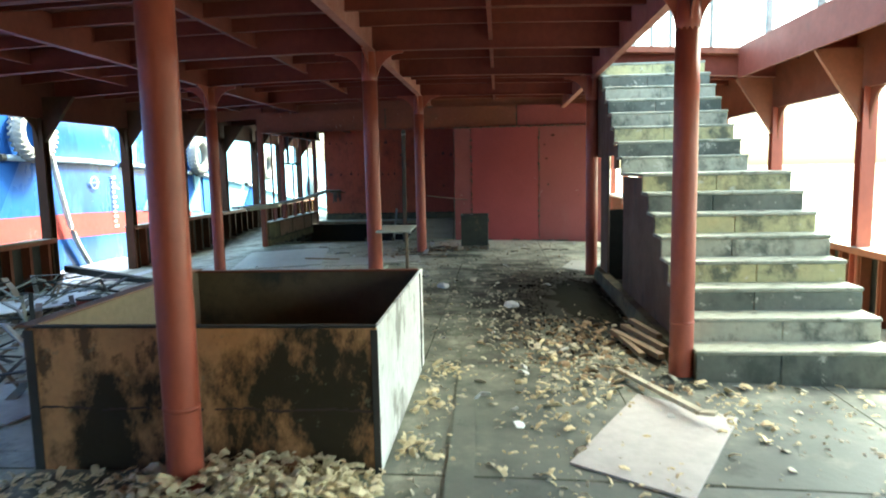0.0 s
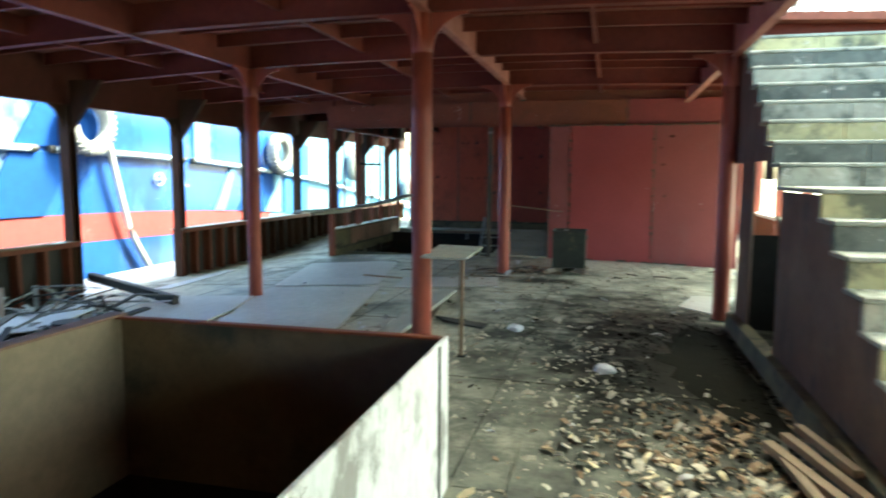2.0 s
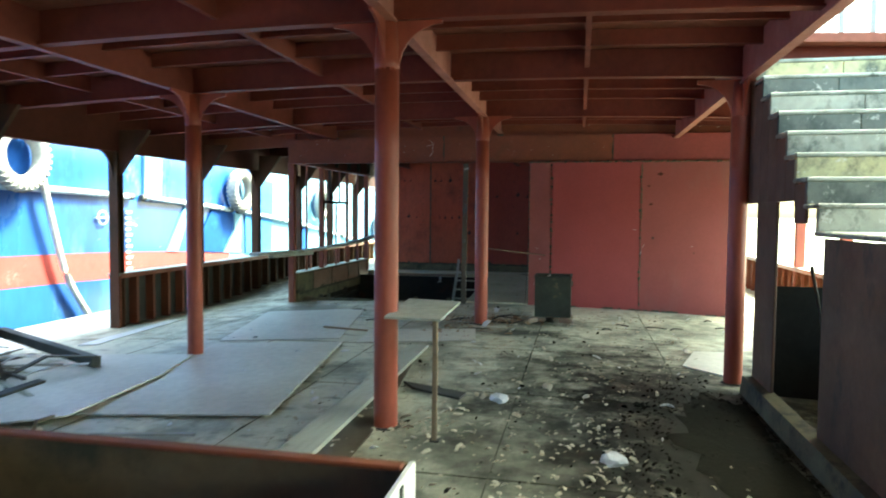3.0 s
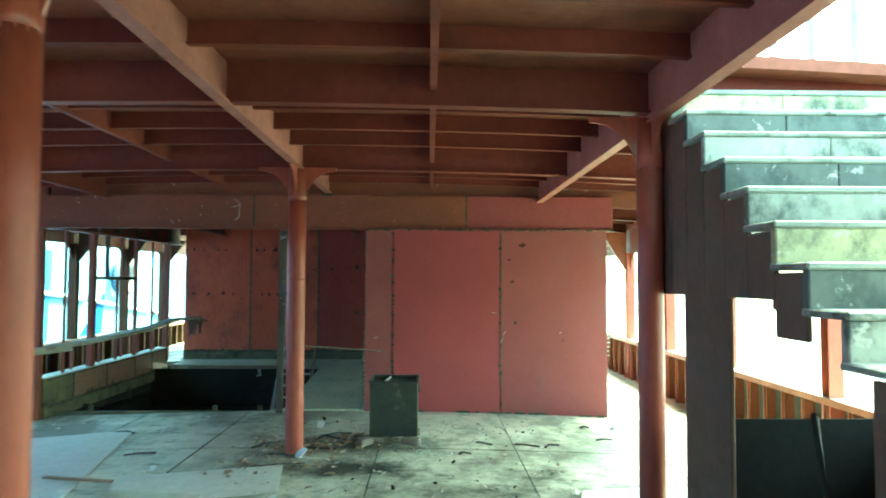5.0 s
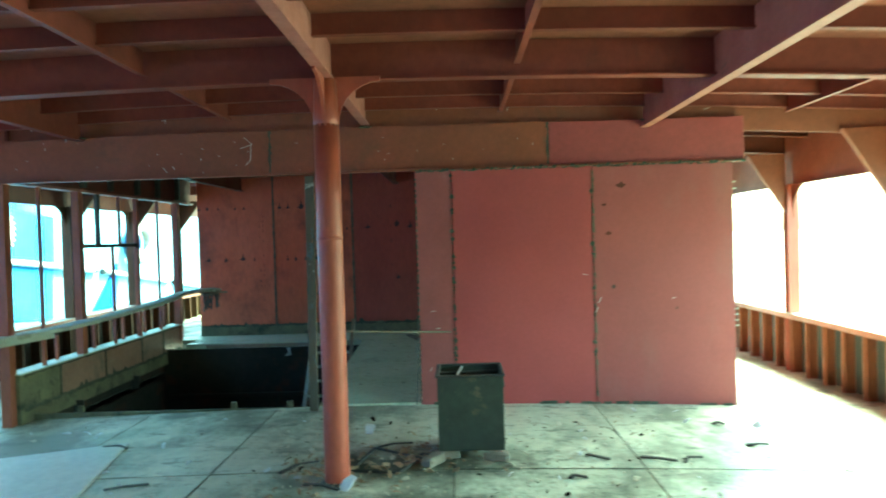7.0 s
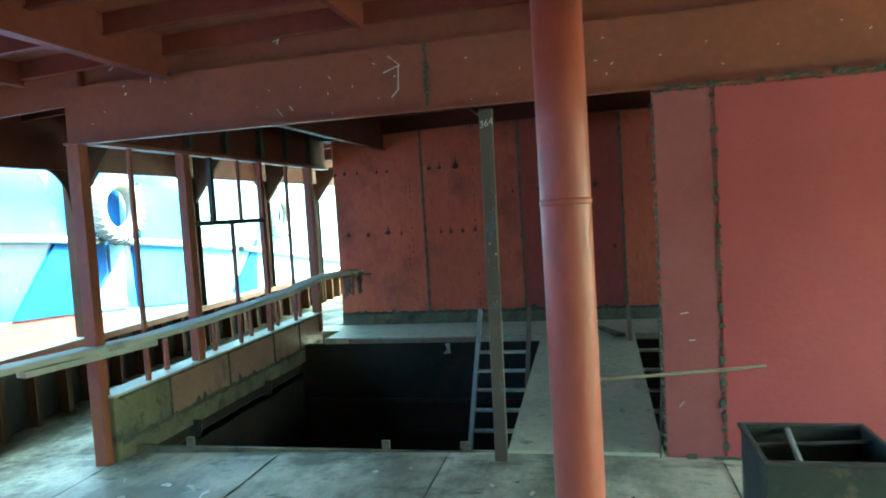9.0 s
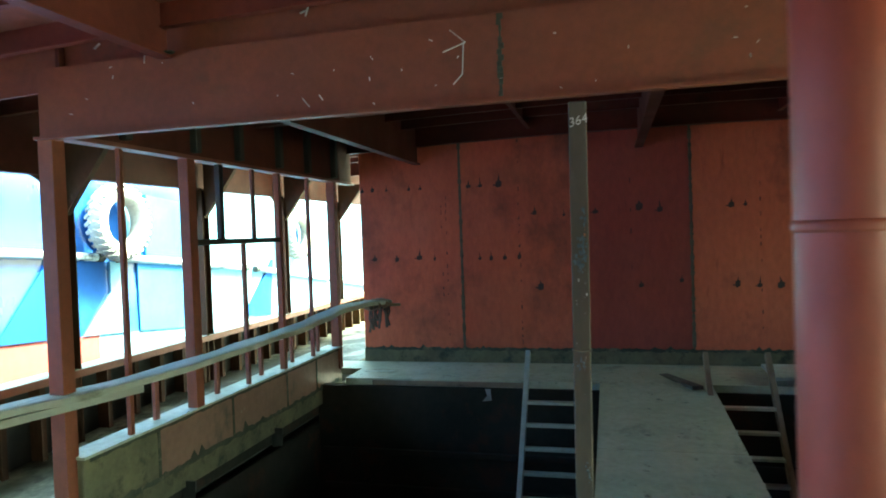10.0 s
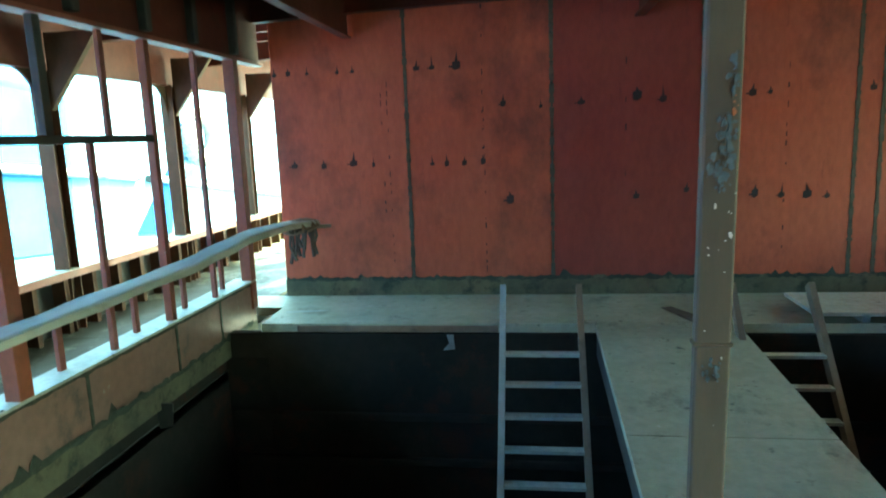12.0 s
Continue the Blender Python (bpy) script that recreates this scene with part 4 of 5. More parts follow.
ragged(bm, (-4.4995, 14.95, 0.08), (-4.4995, 18.9, 0.08), 0.03, rr, 0.05, (1, 0, 0))
part("mildew", bm, MOSS, co, "dark mildew along the plate")
bm = B()
prism(bm, [(14.88, 2.47), (19.58, 2.48), (19.58, 3.12), (14.88, 3.12)], "x", -4.55, -4.525)
part("top_plate", bm, SHADE_SMUDGE_RED, fr)
for y in (15.4, 16.2, 16.85, 17.6, 18.25, 18.97):
    part("plate_stiffener", bbox(-4.525, -4.46, y - 0.035, y + 0.035, 2.50, 3.1), DARK, fr)
for y, x, wx, wy, z0, z1, m in ((14.88, -4.61, .11, .10, -0.09, 2.45, RED), (15.38, -4.54, .035, .04, .46, 2.45, RED), (16.13, -4.54, .09, .10, .46, 2.45, RED),
                                (16.58, -4.54, .05, .06, 1.80, 2.45, DARK), (16.93, -4.54, .035, .045, .46, 1.76, STUD), (17.13, -4.54, .03, .05, 1.80, 2.45, STUD),
                                (17.61, -4.54, .06, .06, .46, 2.45, RED), (18.30, -4.54, .04, .04, .46, 2.45, STUD), (18.97, -4.54, .10, .10, .2, 2.45, RED),
                                (15.75, -4.62, .03, .05, .2, .75, STUD), (16.55, -4.62, .03, .05, .2, .80, STUD), (17.3, -4.62, .03, .05, .2, .8, STUD), (17.95, -4.62, .03, .05, .2, .8, STUD), (18.6, -4.62, .03, .05, .2, .8, STUD)):
    part("stud", bbox(x - wx / 2, x + wx / 2, y - wy / 2, y + wy / 2, z0, z1, 0.004), m, fr)
part("cross_bar", bbox(-4.56, -4.51, 16.18, 17.60, 1.755, 1.805), DARK, fr, "dark horizontal bar")

# ---- columns ----
def column(x, y, top, knees, radius=0.088, collar=None):
    """A round red deck column with gusset knees at its head."""
    z = fz(x, y)
    p = thing("column", "round red-painted steel column with gusset brackets at its head", "column", "deck columns", (x, y, z))
    h = top - z
    bm = B()
    zs = [0, 0.02, h * 0.35, h * 0.7, h - 0.34]
    tube(bm, [(0, 0, q) for q in zs], radius, 20)
    part("shaft", bm, RED_COL, p, "", True)
    bm = B()
    tube(bm, [(0, 0, h - 0.36), (0, 0, h - 0.30), (0, 0, h - 0.02)], [radius, radius * 1.02, radius * 0.92], 14)
    head = part("head", bm, RED_COL, p, "", True)
    if collar:
        bm = B()
        tube(bm, [(0, 0, collar - 0.012), (0, 0, collar - 0.006), (0, 0, collar + 0.006), (0, 0, collar + 0.012)], [radius, radius + 0.003, radius + 0.003, radius], 20)
        part("weld_ring", bm, RED_COL, p, "", True)
    bm = B()
    tube(bm, [(0, 0, 0), (0, 0, 0.012)], [radius + 0.03, radius + 0.012], 16)
    part("foot_weld", bm, DARK, p, "", True)
    for dx, dy in knees:
        w, d = 0.40, 0.36
        pts = [(0, h), (w, h), (w, h - 0.035)]
        pts += [(w - (w - 0.085) * math.sin(a), h - 0.035 - (d - 0.035) * (1 - math.cos(a))) for a in (math.pi / 2 * k / 7 for k in range(1, 8))]
        pts += [(0, h - d)]
        k = part("knee_plate", prism(B(), pts, "y", -0.011, 0.011), RED_COL, head)
        k.matrix_basis = pose(0, 0, 0, 0, 0, math.degrees(math.atan2(dy, dx)))
    return p


CROSS = ((1, 0), (-1, 0), (0, 1), (0, -1))
column(-0.935, 3.40, 2.93, CROSS, 0.088, 0.42)
column(-0.86, 8.20, 2.93, CROSS, 0.088)
column(-0.845, 12.9, 2.93, CROSS, 0.092, 1.77)
column(1.985, 5.42, 2.85, ((-1, 0), (1, 0), (0, -1)), 0.088, 0.42)
column(1.985, 10.35, 2.85, ((-1, 0), (0, 1), (0, -1)), 0.085)
column(-3.68, 10.25, 2.85, CROSS, 0.085)

# ---- staircase ----
st = thing("staircase", "steep cement-faced staircase in grimy cream and dark risers", "stairs", kind="structure")
SX0, SX1 = 2.06, 3.50
nose = [(5.29 + 0.278 * (k - 1), 0.18 + 0.184 * (k - 1)) for k in range(1, 9)] + [(8.40 + 0.25 * (k - 9), 1.655 + 0.19 * (k - 9)) for k in range(9, 17)]
tone = (STEP_D, STEP, STEP_D, STEP_Y, STEP, STEP_Y, STEP_D, STEP_Y, STEP, STEP_D, STEP_Y, STEP, STEP_D, STEP, STEP_D, STEP_Y)
for k, (y, z) in enumerate(nose):
    zb = nose[k - 1][1] if k else fz(2.8)
    yn = nose[k + 1][0] if k + 1 < len(nose) else 10.15
    m = [SX0, SX0 + (SX1 - SX0) * (0.50 if k % 2 else 0.42), SX1]
    for a, b in zip(m, m[1:]):
        part("riser_slab", bbox(a + 0.002, b - 0.002, y, y + 0.05, zb - 0.02, z - 0.033, 0.006), tone[k], st)
    part("tread", bbox(SX0 - 0.006, SX1 + 0.006, y - 0.008, yn + 0.05, z - 0.034, z, 0.008), TREAD, st)
    if k > 8:
        part("step_body", bbox(SX0 + 0.01, SX1 - 0.01, y + 0.05, yn + 0.06, z - 0.21, z - 0.043), RED, st)
bm = B()
pts = [(5.36, fz(2.1) - 0.05)] + [p for k in range(8) for p in ((nose[k][0] + 0.055, (nose[k - 1][1] if k else fz(2.1) - 0.05) - 0.03), (nose[k][0] + 0.055, nose[k][1] - 0.045))] + [(8.28, nose[7][1] - 0.045), (8.28, fz(2.1) - 0.05)]
pts = pts[1:]
prism(bm, pts, "x", SX0 + 0.005, SX0 + 0.03)
part("side_panel", bm, STAIR_SIDE, st, "dull red plate closing the lower flight")
bm = B()
prism(bm, pts, "x", SX1 - 0.03, SX1 - 0.005)
part("side_panel", bm, STAIR_SIDE, st)
part("back_panel", bbox(SX0 + 0.03, SX1 - 0.03, 8.24, 8.27, -0.1, 1.40), STAIR_SHADE, st)
part("low_plate", bbox(SX0 + 0.03, SX1, 9.985, 10.005, -0.1, 0.94), STAIR_SHADE, st, "low plate behind the stairs, blackened as shade")
# Second low plate, added to keep light from the right off this floor.
part("low_plate", bbox(SX1 - 0.025, SX1 - 0.005, 8.29, 9.98, -0.1, 0.94), STAIR_SHADE, st, "added low plate blocking light under the stairs, blackened as shade")
part("support_panel", bbox(SX0 + 0.005, SX0 + 0.03, 9.38, 9.98, -0.05, 2.05), STAIR_SIDE, st, "dull red upright plate under the upper flight")
for y, z in nose[9:]:
    z0 = 1.68
    part("string_plate", bbox(SX0 + 0.003, SX0 + 0.028, y + 0.02, y + 0.27, min(z0, z - 0.33), z - 0.045), STAIR_SIDE, st)
bm = B()
prism(bm, [(SX0 - 0.09, -0.06), (SX0 + 0.04, -0.06), (SX0 + 0.04, 0.12), (SX0 - 0.07, 0.11)], "y", 5.55, 10.0)
setting("kerb", bm, KERB, "mossy cement kerb along the stair foot", "kerb")
bm = B()
tube(bm, [(2.6, 9.35, 0.02), (2.35, 9.0, 0.55), (2.16, 8.8, 1.2)], 0.016, 8)
tagged(part("leaning_pipe", bm, DARK, None, "", True), "thin dark pipe leaning under the stairs", "pipe")

# railing on the deck above
rl = thing("stair_railing", "slim grey railing posts on the deck above the stairs", "railing", at=(0, 0, CEIL - 0.02))
for x, y in ((2.18, 10.3), (2.36, 10.3), (2.56, 10.3), (2.80, 10.3), (3.06, 10.3), (3.35, 10.3), (3.62, 10.3)):
    part("baluster", bbox(x - 0.022, x + 0.022, y - 0.022, y + 0.022, -0.02, 0.98), SCRAP, rl)
for y in (6.6, 8.0, 9.4):
    part("post", bbox(4.02, 4.09, y - 0.035, y + 0.035, 0.0, 1.15), SCRAP, rl)
part("handrail", bbox(2.1, 4.1, 10.27, 10.33, 0.98, 1.02), SCRAP, rl)
part("handrail", bbox(4.03, 4.08, 5.5, 10.3, 1.15, 1.19), SCRAP, rl)

# ---- near hatch ----
hx0, hx1, hy0, hy1 = H1
HT = 0.765
hc = thing("hatch_box", "open steel hatch box with rusted orange front and chalky white side", "hatch", kind="structure")
part("front_plate", bbox(hx0, hx1, hy0, hy0 + 0.022, -0.15, HT, 0.004), COAM, hc, "rusted orange and black front plate")
part("side_plate", bbox(hx1 - 0.022, hx1, hy0 + 0.024, hy1, -0.15, HT, 0.004), COAM_W, hc, "chalky white scratched side plate")
part("back_plate", bbox(hx0, hx1 - 0.024, hy1 - 0.022, hy1, -0.15, HT - 0.004, 0.004), COAM_IN, hc)
part("side_plate", bbox(hx0, hx0 + 0.022, hy0 + 0.024, hy1 - 0.024, -0.15, HT, 0.004), COAM_O, hc, "olive-brown inner side plate")
part("inner_lining", bbox(hx0 + 0.024, hx1 - 0.024, hy0 + 0.024, hy0 + 0.03, -0.6, HT - 0.02), COAM_IN, hc)
part("inner_lining", bbox(hx1 - 0.03, hx1 - 0.024, hy0 + 0.032, hy1 - 0.024, -0.6, HT - 0.02), COAM_IN, hc)
part("top_flange", bbox(hx0 + 0.0, hx1 - 0.03, hy1 - 0.075, hy1 - 0.023, HT - 0.012, HT + 0.004), RED, hc, "red top flange")
part("top_flange", bbox(hx0 - 0.05, hx0 + 0.05, hy0, hy1, HT + 0.001, HT + 0.016), COAM_B, hc, "brown top flange")
part("top_flange", bbox(hx0 + 0.05, hx1, hy0 - 0.012, hy0 + 0.03, HT + 0.001, HT + 0.014), DARK, hc)
part("corner_angle", bbox(hx1 - 0.03, hx1 + 0.006, hy0 - 0.008, hy0 + 0.0, -0.05, HT - 0.01), DARK, hc, "blackened corner angle")
part("corner_angle", bbox(hx0 - 0.006, hx0 + 0.05, hy0 - 0.008, hy0 + 0.0, -0.05, HT - 0.01), DARK, hc, "blackened corner angle")
bm = B()
rr = random.Random(41)
for i in range(59):
    x = hx0 + 0.03 + i * 0.0305
    z = 0.33 + 0.006 * math.sin(i * 0.4) + rr.uniform(-.003, .003)
    if rr.random() < 0.86:
        box(bm, x, x + 0.03, hy0 - 0.004, hy0 + 0.002, z, z + rr.uniform(.006, .014))
part("weld_seam", bm, BURN, hc, "rough horizontal weld seam")
part("weld_band", bbox(hx1, hx1 + 0.006, hy1 - 0.20, hy1 - 0.17, 0.0, HT - 0.01), DARK, hc)

# ---- scrap bin on bricks ----
bn = thing("steel_bin", "grimy dark green open steel bin standing on bricks", "bin", at=(0.145, 13.55, fz(0.1) + 0.075))
for x0, x1, y0, y1 in ((-.26, .26, -.24, -.23), (-.26, .26, .23, .24), (-.26, -.25, -.23, .23), (.25, .26, -.23, .23)):
    part("side_plate", bbox(x0, x1, y0, y1, 0, 0.58, 0.002), BIN, bn)
part("bottom_plate", bbox(-.25, .25, -.23, .23, 0.0, 0.01), BIN, bn)
for x0, x1, y0, y1 in ((-.275, .275, -.255, -.225), (-.275, .275, .225, .255), (-.275, -.245, -.225, .225), (.245, .275, -.225, .225)):
    part("rim", bbox(x0, x1, y0, y1, 0.58, 0.60), DARK, bn)
part("inner_bar", tube(B(), [(-.245, .05, .56), (.245, .10, .565)], .01, 6), DARK, bn)
part("inner_bar", tube(B(), [(-.12, -.225, .57), (-.06, .225, .575)], .012, 6), SCRAP, bn)
part("handle", bar(B(), (.275, 0, .45), (.275, .08, .5), .02, .02), DARK, bn)
for x, y, a, z in ((-0.06, 13.38, 10, 0), (0.34, 13.32, -14, 0), (0.02, 13.74, 30, 0), (0.34, 13.72, 4, 0), (-0.16, 13.24, 60, 0)):
    bm = bbox(-.10, .10, -.052, .052, 0, 0.070, 0.012)
    rr = random.Random(int(500 + 90 * x + 31 * y))
    cut = rr.uniform(-.02, .03)
    for v in bm.verts:
        v.co.x += rr.uniform(-.008, .008) - (cut if v.co.x > 0 else 0) * (1 if v.co.y > 0 else 0.3)
        v.co.y += rr.uniform(-.006, .006)
        if v.co.z < 0.02:
            v.co.z = max(0.0, v.co.z)
        elif abs(x - 0.14) > 0.25 or abs(y - 13.55) > 0.25:
            v.co.z += rr.uniform(-.012, .0)
    b = tagged(part("brick", bm, BRICK), "worn broken brick on the deck", "brick", "bricks under the bin")
    b.matrix_basis = pose(x, y, fz(x), 0, 0, a)

# ---- wooden post in the opening ----
ps = thing("propped_post", "brown scuffed timber post propping the header", "post", at=(-1.415, 14.95, 0.0))
bm = B()
prism(bm, [(-0.085, 0.0), (0.005, 0.0), (0.03, 2.43), (-0.06, 2.43)], "y", -0.02, 0.02)
bmesh.ops.bevel(bm, geom=bm.edges[:], offset=0.006, segments=1, affect='EDGES')
part("timber", bm, POSTW, ps)
part("joint_band", bbox(-.079, .023, -.023, .023, 1.15, 1.163), POSTW, ps)
txt = bpy.data.curves.new("number", 'FONT')
txt.body, txt.size, txt.extrude, txt.align_x = "364", 0.065, 0.0008, 'CENTER'
txt.materials.append(CHALK)
t_ob = new("number", txt)
t_ob.parent = ps
t_ob.matrix_basis = pose(-0.012, -0.021, 2.31, 90, -14, 0)
txt.shear = 0.25
rr = random.Random(8)
smear_at = -0.0235


def flecks(n, z0, z1, size, material, cx=0.0, spread=0.014):
    """A crust of small ragged paint spots, thickest round the middle of its stretch."""
    global smear_at
    for i in range(n):
        w = size * math.exp(rr.gauss(-0.3, 0.6))
        h = w * rr.uniform(.7, 2.8)
        z = min(z1, max(z0, rr.gauss((z0 + z1) / 2, (z1 - z0) * 0.3)))
        x = rr.gauss(cx, spread) + z * 0.0095
        x = min(max(x, -0.078 + w + z * 0.0095), 0.0 - w + z * 0.0095)
        k = rr.randint(5, 9)
        pts = [(x + w * rr.uniform(.35, 1) * math.cos(2 * math.pi * q / k), z + h * rr.uniform(.35, 1) * math.sin(2 * math.pi * q / k)) for q in range(k)]
        smear_at -= 0.00003
        part("paint_smear", prism(B(), pts, "y", smear_at, -0.0205), material, ps)


flecks(34, 1.56, 1.66, 0.007, SMEAR, -0.035, 0.018)
flecks(46, 1.62, 1.74, 0.007, SMEAR, -0.028, 0.012)
flecks(22, 1.78, 1.90, 0.006, SMEAR, -0.014, 0.008)
flecks(6, 1.75, 1.79, 0.005, SMEAR_O, -0.012, 0.006)
flecks(7, 1.36, 1.52, 0.0035, CHALK, -0.03, 0.018)
flecks(14, 1.06, 1.12, 0.007, SMEAR, -0.04, 0.018)
flecks(12, 0.48, 0.58, 0.006, SMEAR, -0.02, 0.01)
flecks(7, 0.2, 2.3, 0.002, CHALK, -0.03, 0.025)

# ---- long wavy plank with rope ----
pk = thing("long_plank", "long warped grey plank lashed along the stud frame", "plank")
pts = spline([(-4.86, 13.9, 0.85), (-4.70, 14.6, 0.845), (-4.47, 15.2, 0.855), (-4.33, 16.0, 0.88), (-4.25, 16.5, 0.91), (-4.13, 17.1, 0.95), (-4.06, 17.45, 0.995), (-3.98, 17.8, 1.045), (-3.90, 18.3, 1.05), (-3.83, 18.75, 1.02)], 6)
bm = B()
rows = []
for i, p in enumerate(pts):
    d = (pts[min(i + 1, len(pts) - 1)] - pts[max(i - 1, 0)]).normalized()
    s = d.cross(Vector((0, 0, 1))).normalized()
    w = 0.10 + 0.012 * math.sin(i * 0.9)
    rows.append([bm.verts.new(p + s * a + Vector((0, 0, b))) for a, b in ((-w, -.022), (w, -.022), (w, .018), (w - .02, .026), (-w + .02, .026), (-w, .018))])
for a, b in zip(rows, rows[1:]):
    for k in range(6):
        bm.faces.new((a[k], a[(k + 1) % 6], b[(k + 1) % 6], b[k]))
bm.faces.new(rows[0][::-1])
bm.faces.new(rows[-1])
part("board", bm, WOOD_G, pk)
bm = B()
bar(bm, (-4.74, 14.3, 0.79), (-4.44, 15.35, 0.80), 0.11, 0.045)
part("under_board", bm, WOOD_G, pk)
rr = random.Random(12)
for i in range(9):
    y = 18.45 + rr.uniform(-.06, .28)
    x = -3.86 + rr.uniform(-.03, .05) - (18.6 - y) * 0.15
    loop = [(x + 0.10 * math.cos(a) + rr.uniform(-.012, .012), y + rr.uniform(-.01, .01), 1.015 + 0.05 * math.sin(a)) for a in (2 * math.pi * k / 8 for k in range(9))]
    part("rope_loop", tube(B(), loop, 0.011, 5), WOOD, pk)
for i in range(13):
    x, y = -3.84 + rr.uniform(-.10, .10), 18.5 + rr.uniform(-.1, .22)
    l = rr.uniform(.08, .30)
    part("rope_end", tube(B(), [(x, y, 1.0), (x + rr.uniform(-.03, .03), y, 1.0 - l * .5), (x + rr.uniform(-.04, .04), y + rr.uniform(-.02, .02), 1.0 - l)], [0.013, 0.012, 0.016], 5), POSTW, pk)
part("stick", bar(B(), (-3.86, 18.6, 1.0), (-3.66, 18.78, 0.985), 0.03, 0.03), WOOD, pk)

# ---- ladders into the hold ----
def ladder(x0, x1, ytop, ztop, lean, material):
    ld = thing("wooden_ladder", "rough wooden ladder going down into the dark hold", "ladder", "hold ladders", (0, 0, 0))
    yb, zb = ytop - lean * (ztop + 2.85), -2.85
    for x, m in ((x0, material), (x1, WOOD)):
        part("stile", bar(B(), (x, ytop, ztop), (x, yb, zb), 0.045, 0.08, (0, 1, 0)), m, ld)
    for i in range(16):
        z = 0.09 - 0.18 * i
        y = ytop - lean * (ztop - z)
        part("rung", bar(B(), (x0 + 0.02, y - 0.01, z), (x1 - 0.02, y - 0.01, z), 0.075, 0.024), PALE, ld)


ladder(-2.15, -1.56, 18.38, 0.52, 0.85, WOOD_G)
ladder(-0.42, 0.14, 18.38, 0.52, 0.85, WOOD)
bm = B()
bar(bm, (0.22, 18.78, 0.27), (2.5, 18.74, 0.27), 0.66, 0.03)
bar(bm, (0.6, 18.48, 0.222), (0.6, 19.05, 0.222), 0.06, 0.066)
bar(bm, (2.0, 18.48, 0.222), (2.0, 19.05, 0.222), 0.06, 0.066)
tagged(part("loose_board", bm, PALE), "pale loose board lying on the back walk", "board")
bm = B()
bar(bm, (-4.15, 18.85, 0.178), (-3.60, 18.95, 0.170), 0.035, 0.025)
tagged(part("metal_rod", bm, PALE), "short pale metal rod lying on the back walk", "rod")
bm = B()
bar(bm, (-0.83, 19.2, 0.15), (-0.52, 18.15, 0.235), 0.11, 0.035)
tagged(part("short_plank", bm, POSTW), "short dark plank lying across the walkway end", "plank")
bm = B()
tube(bm, [(-0.79, 13.07, 1.07), (-0.4, 13.42, 1.005), (0.0, 13.78, 0.945)], 0.008, 6)
tagged(part("thin_rod", bm, POSTW), "thin brown rod fixed to the column", "rod")
bm = B()
tube(bm, [(-0.36, 15.07, 0.95), (-0.365, 15.04, 0.5), (-0.39, 15.02, 0.02)], 0.006, 5)
tagged(part("thin_wire", bm, DARK), "thin dark wire hanging down the bulkhead edge", "wire")
bm = B()
fl = [(-0.78, 13.08), (-0.41, 13.02), (-0.26, 13.34), (-0.66, 13.62)]
for a, b in zip(fl, fl[1:] + fl[:1]):
    bar(bm, (*a, 0.012), (*b, 0.012), 0.018, 0.014)
tagged(part("wire_frame", bm, DARK), "thin bent square frame lying flat on the deck", "frame")
bm = B()
bar(bm, (0.9, 17.6, -1.2), (1.9, 17.0, -0.5), 0.12, 0.05)
tagged(part("hold_timber", bm, WOOD_G), "grey timber leaning inside the dark hold", "timber")
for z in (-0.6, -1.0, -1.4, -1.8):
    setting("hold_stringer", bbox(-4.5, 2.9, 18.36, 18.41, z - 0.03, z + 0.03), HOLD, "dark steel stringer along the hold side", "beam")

# ---- small plate table by the column ----
tb = thing("small_table", "small square plate table on a single thin leg", "table", at=(-0.63, 8.45, 0.0))
bm = prism(B(), [(-0.17, -0.50), (0.23, -0.52), (0.20, 0.42), (-0.25, 0.50)], "z", 0.836, 0.852)
part("top", bm, PALE, tb, "dusty pale plate top")
part("leg", bbox(0.17, 0.205, -0.50, -0.465, 0.0, 0.834), WOOD, tb)
part("foot", bbox(0.15, 0.225, -0.52, -0.445, 0.0, 0.012), DARK, tb)

# ---- sheets, boards and litter on the deck ----
def sheet(name, pts, material, label, category="panel", lift=0.006, thick=0.012, curl=()):
    """A flat board on the deck; curl lifts single corners."""
    bm = B()
    up = [lift + (curl[i] if i < len(curl) else 0.0) for i in range(len(pts))]
    lo = [bm.verts.new((x, y, fz(x, y) + u)) for (x, y), u in zip(pts, up)]
    hi = [bm.verts.new((x, y, fz(x, y) + u + thick)) for (x, y), u in zip(pts, up)]
    bm.faces.new(lo[::-1])
    bm.faces.new(hi)
    for i in range(len(pts)):
        j = (i + 1) % len(pts)
        bm.faces.new((lo[i], lo[j], hi[j], hi[i]))
    return tagged(part(name, bm, material), label, category)


P = "pale pinkish panel sheet lying flat on the deck"
sheet("panel_sheet", ((0.98, 3.77), (1.52, 3.41), (2.10, 4.52), (1.56, 4.91)), SHEET_P, P)
sheet("panel_sheet", ((-3.85, 11.05), (-2.40, 11.38), (-2.93, 14.0), (-4.45, 13.6)), SHEET, P)
sheet("panel_sheet", ((-3.35, 7.96), (-1.78, 8.2), (-2.26, 11.08), (-3.78, 10.84)), SHEET, P, lift=0.014, curl=(0, 0.006, 0.006, 0))
sheet("panel_sheet", ((-4.75, 7.0), (-3.22, 7.8), (-3.36, 9.15), (-3.64, 10.14), (-5.25, 10.14), (-5.9, 9.55)), SHEET, P, lift=0.034, curl=(0, 0.02, 0.004, -0.01, -0.02, 0))
sheet("panel_sheet", ((-3.6, 4.1), (-2.5, 4.2), (-2.35, 4.9), (-3.5, 5.1)), SHEET, P)
sheet("panel_sheet", ((-2.1, 11.15), (-0.72, 11.62), (-0.85, 12.42), (-2.2, 12.05)), SHEET, P)
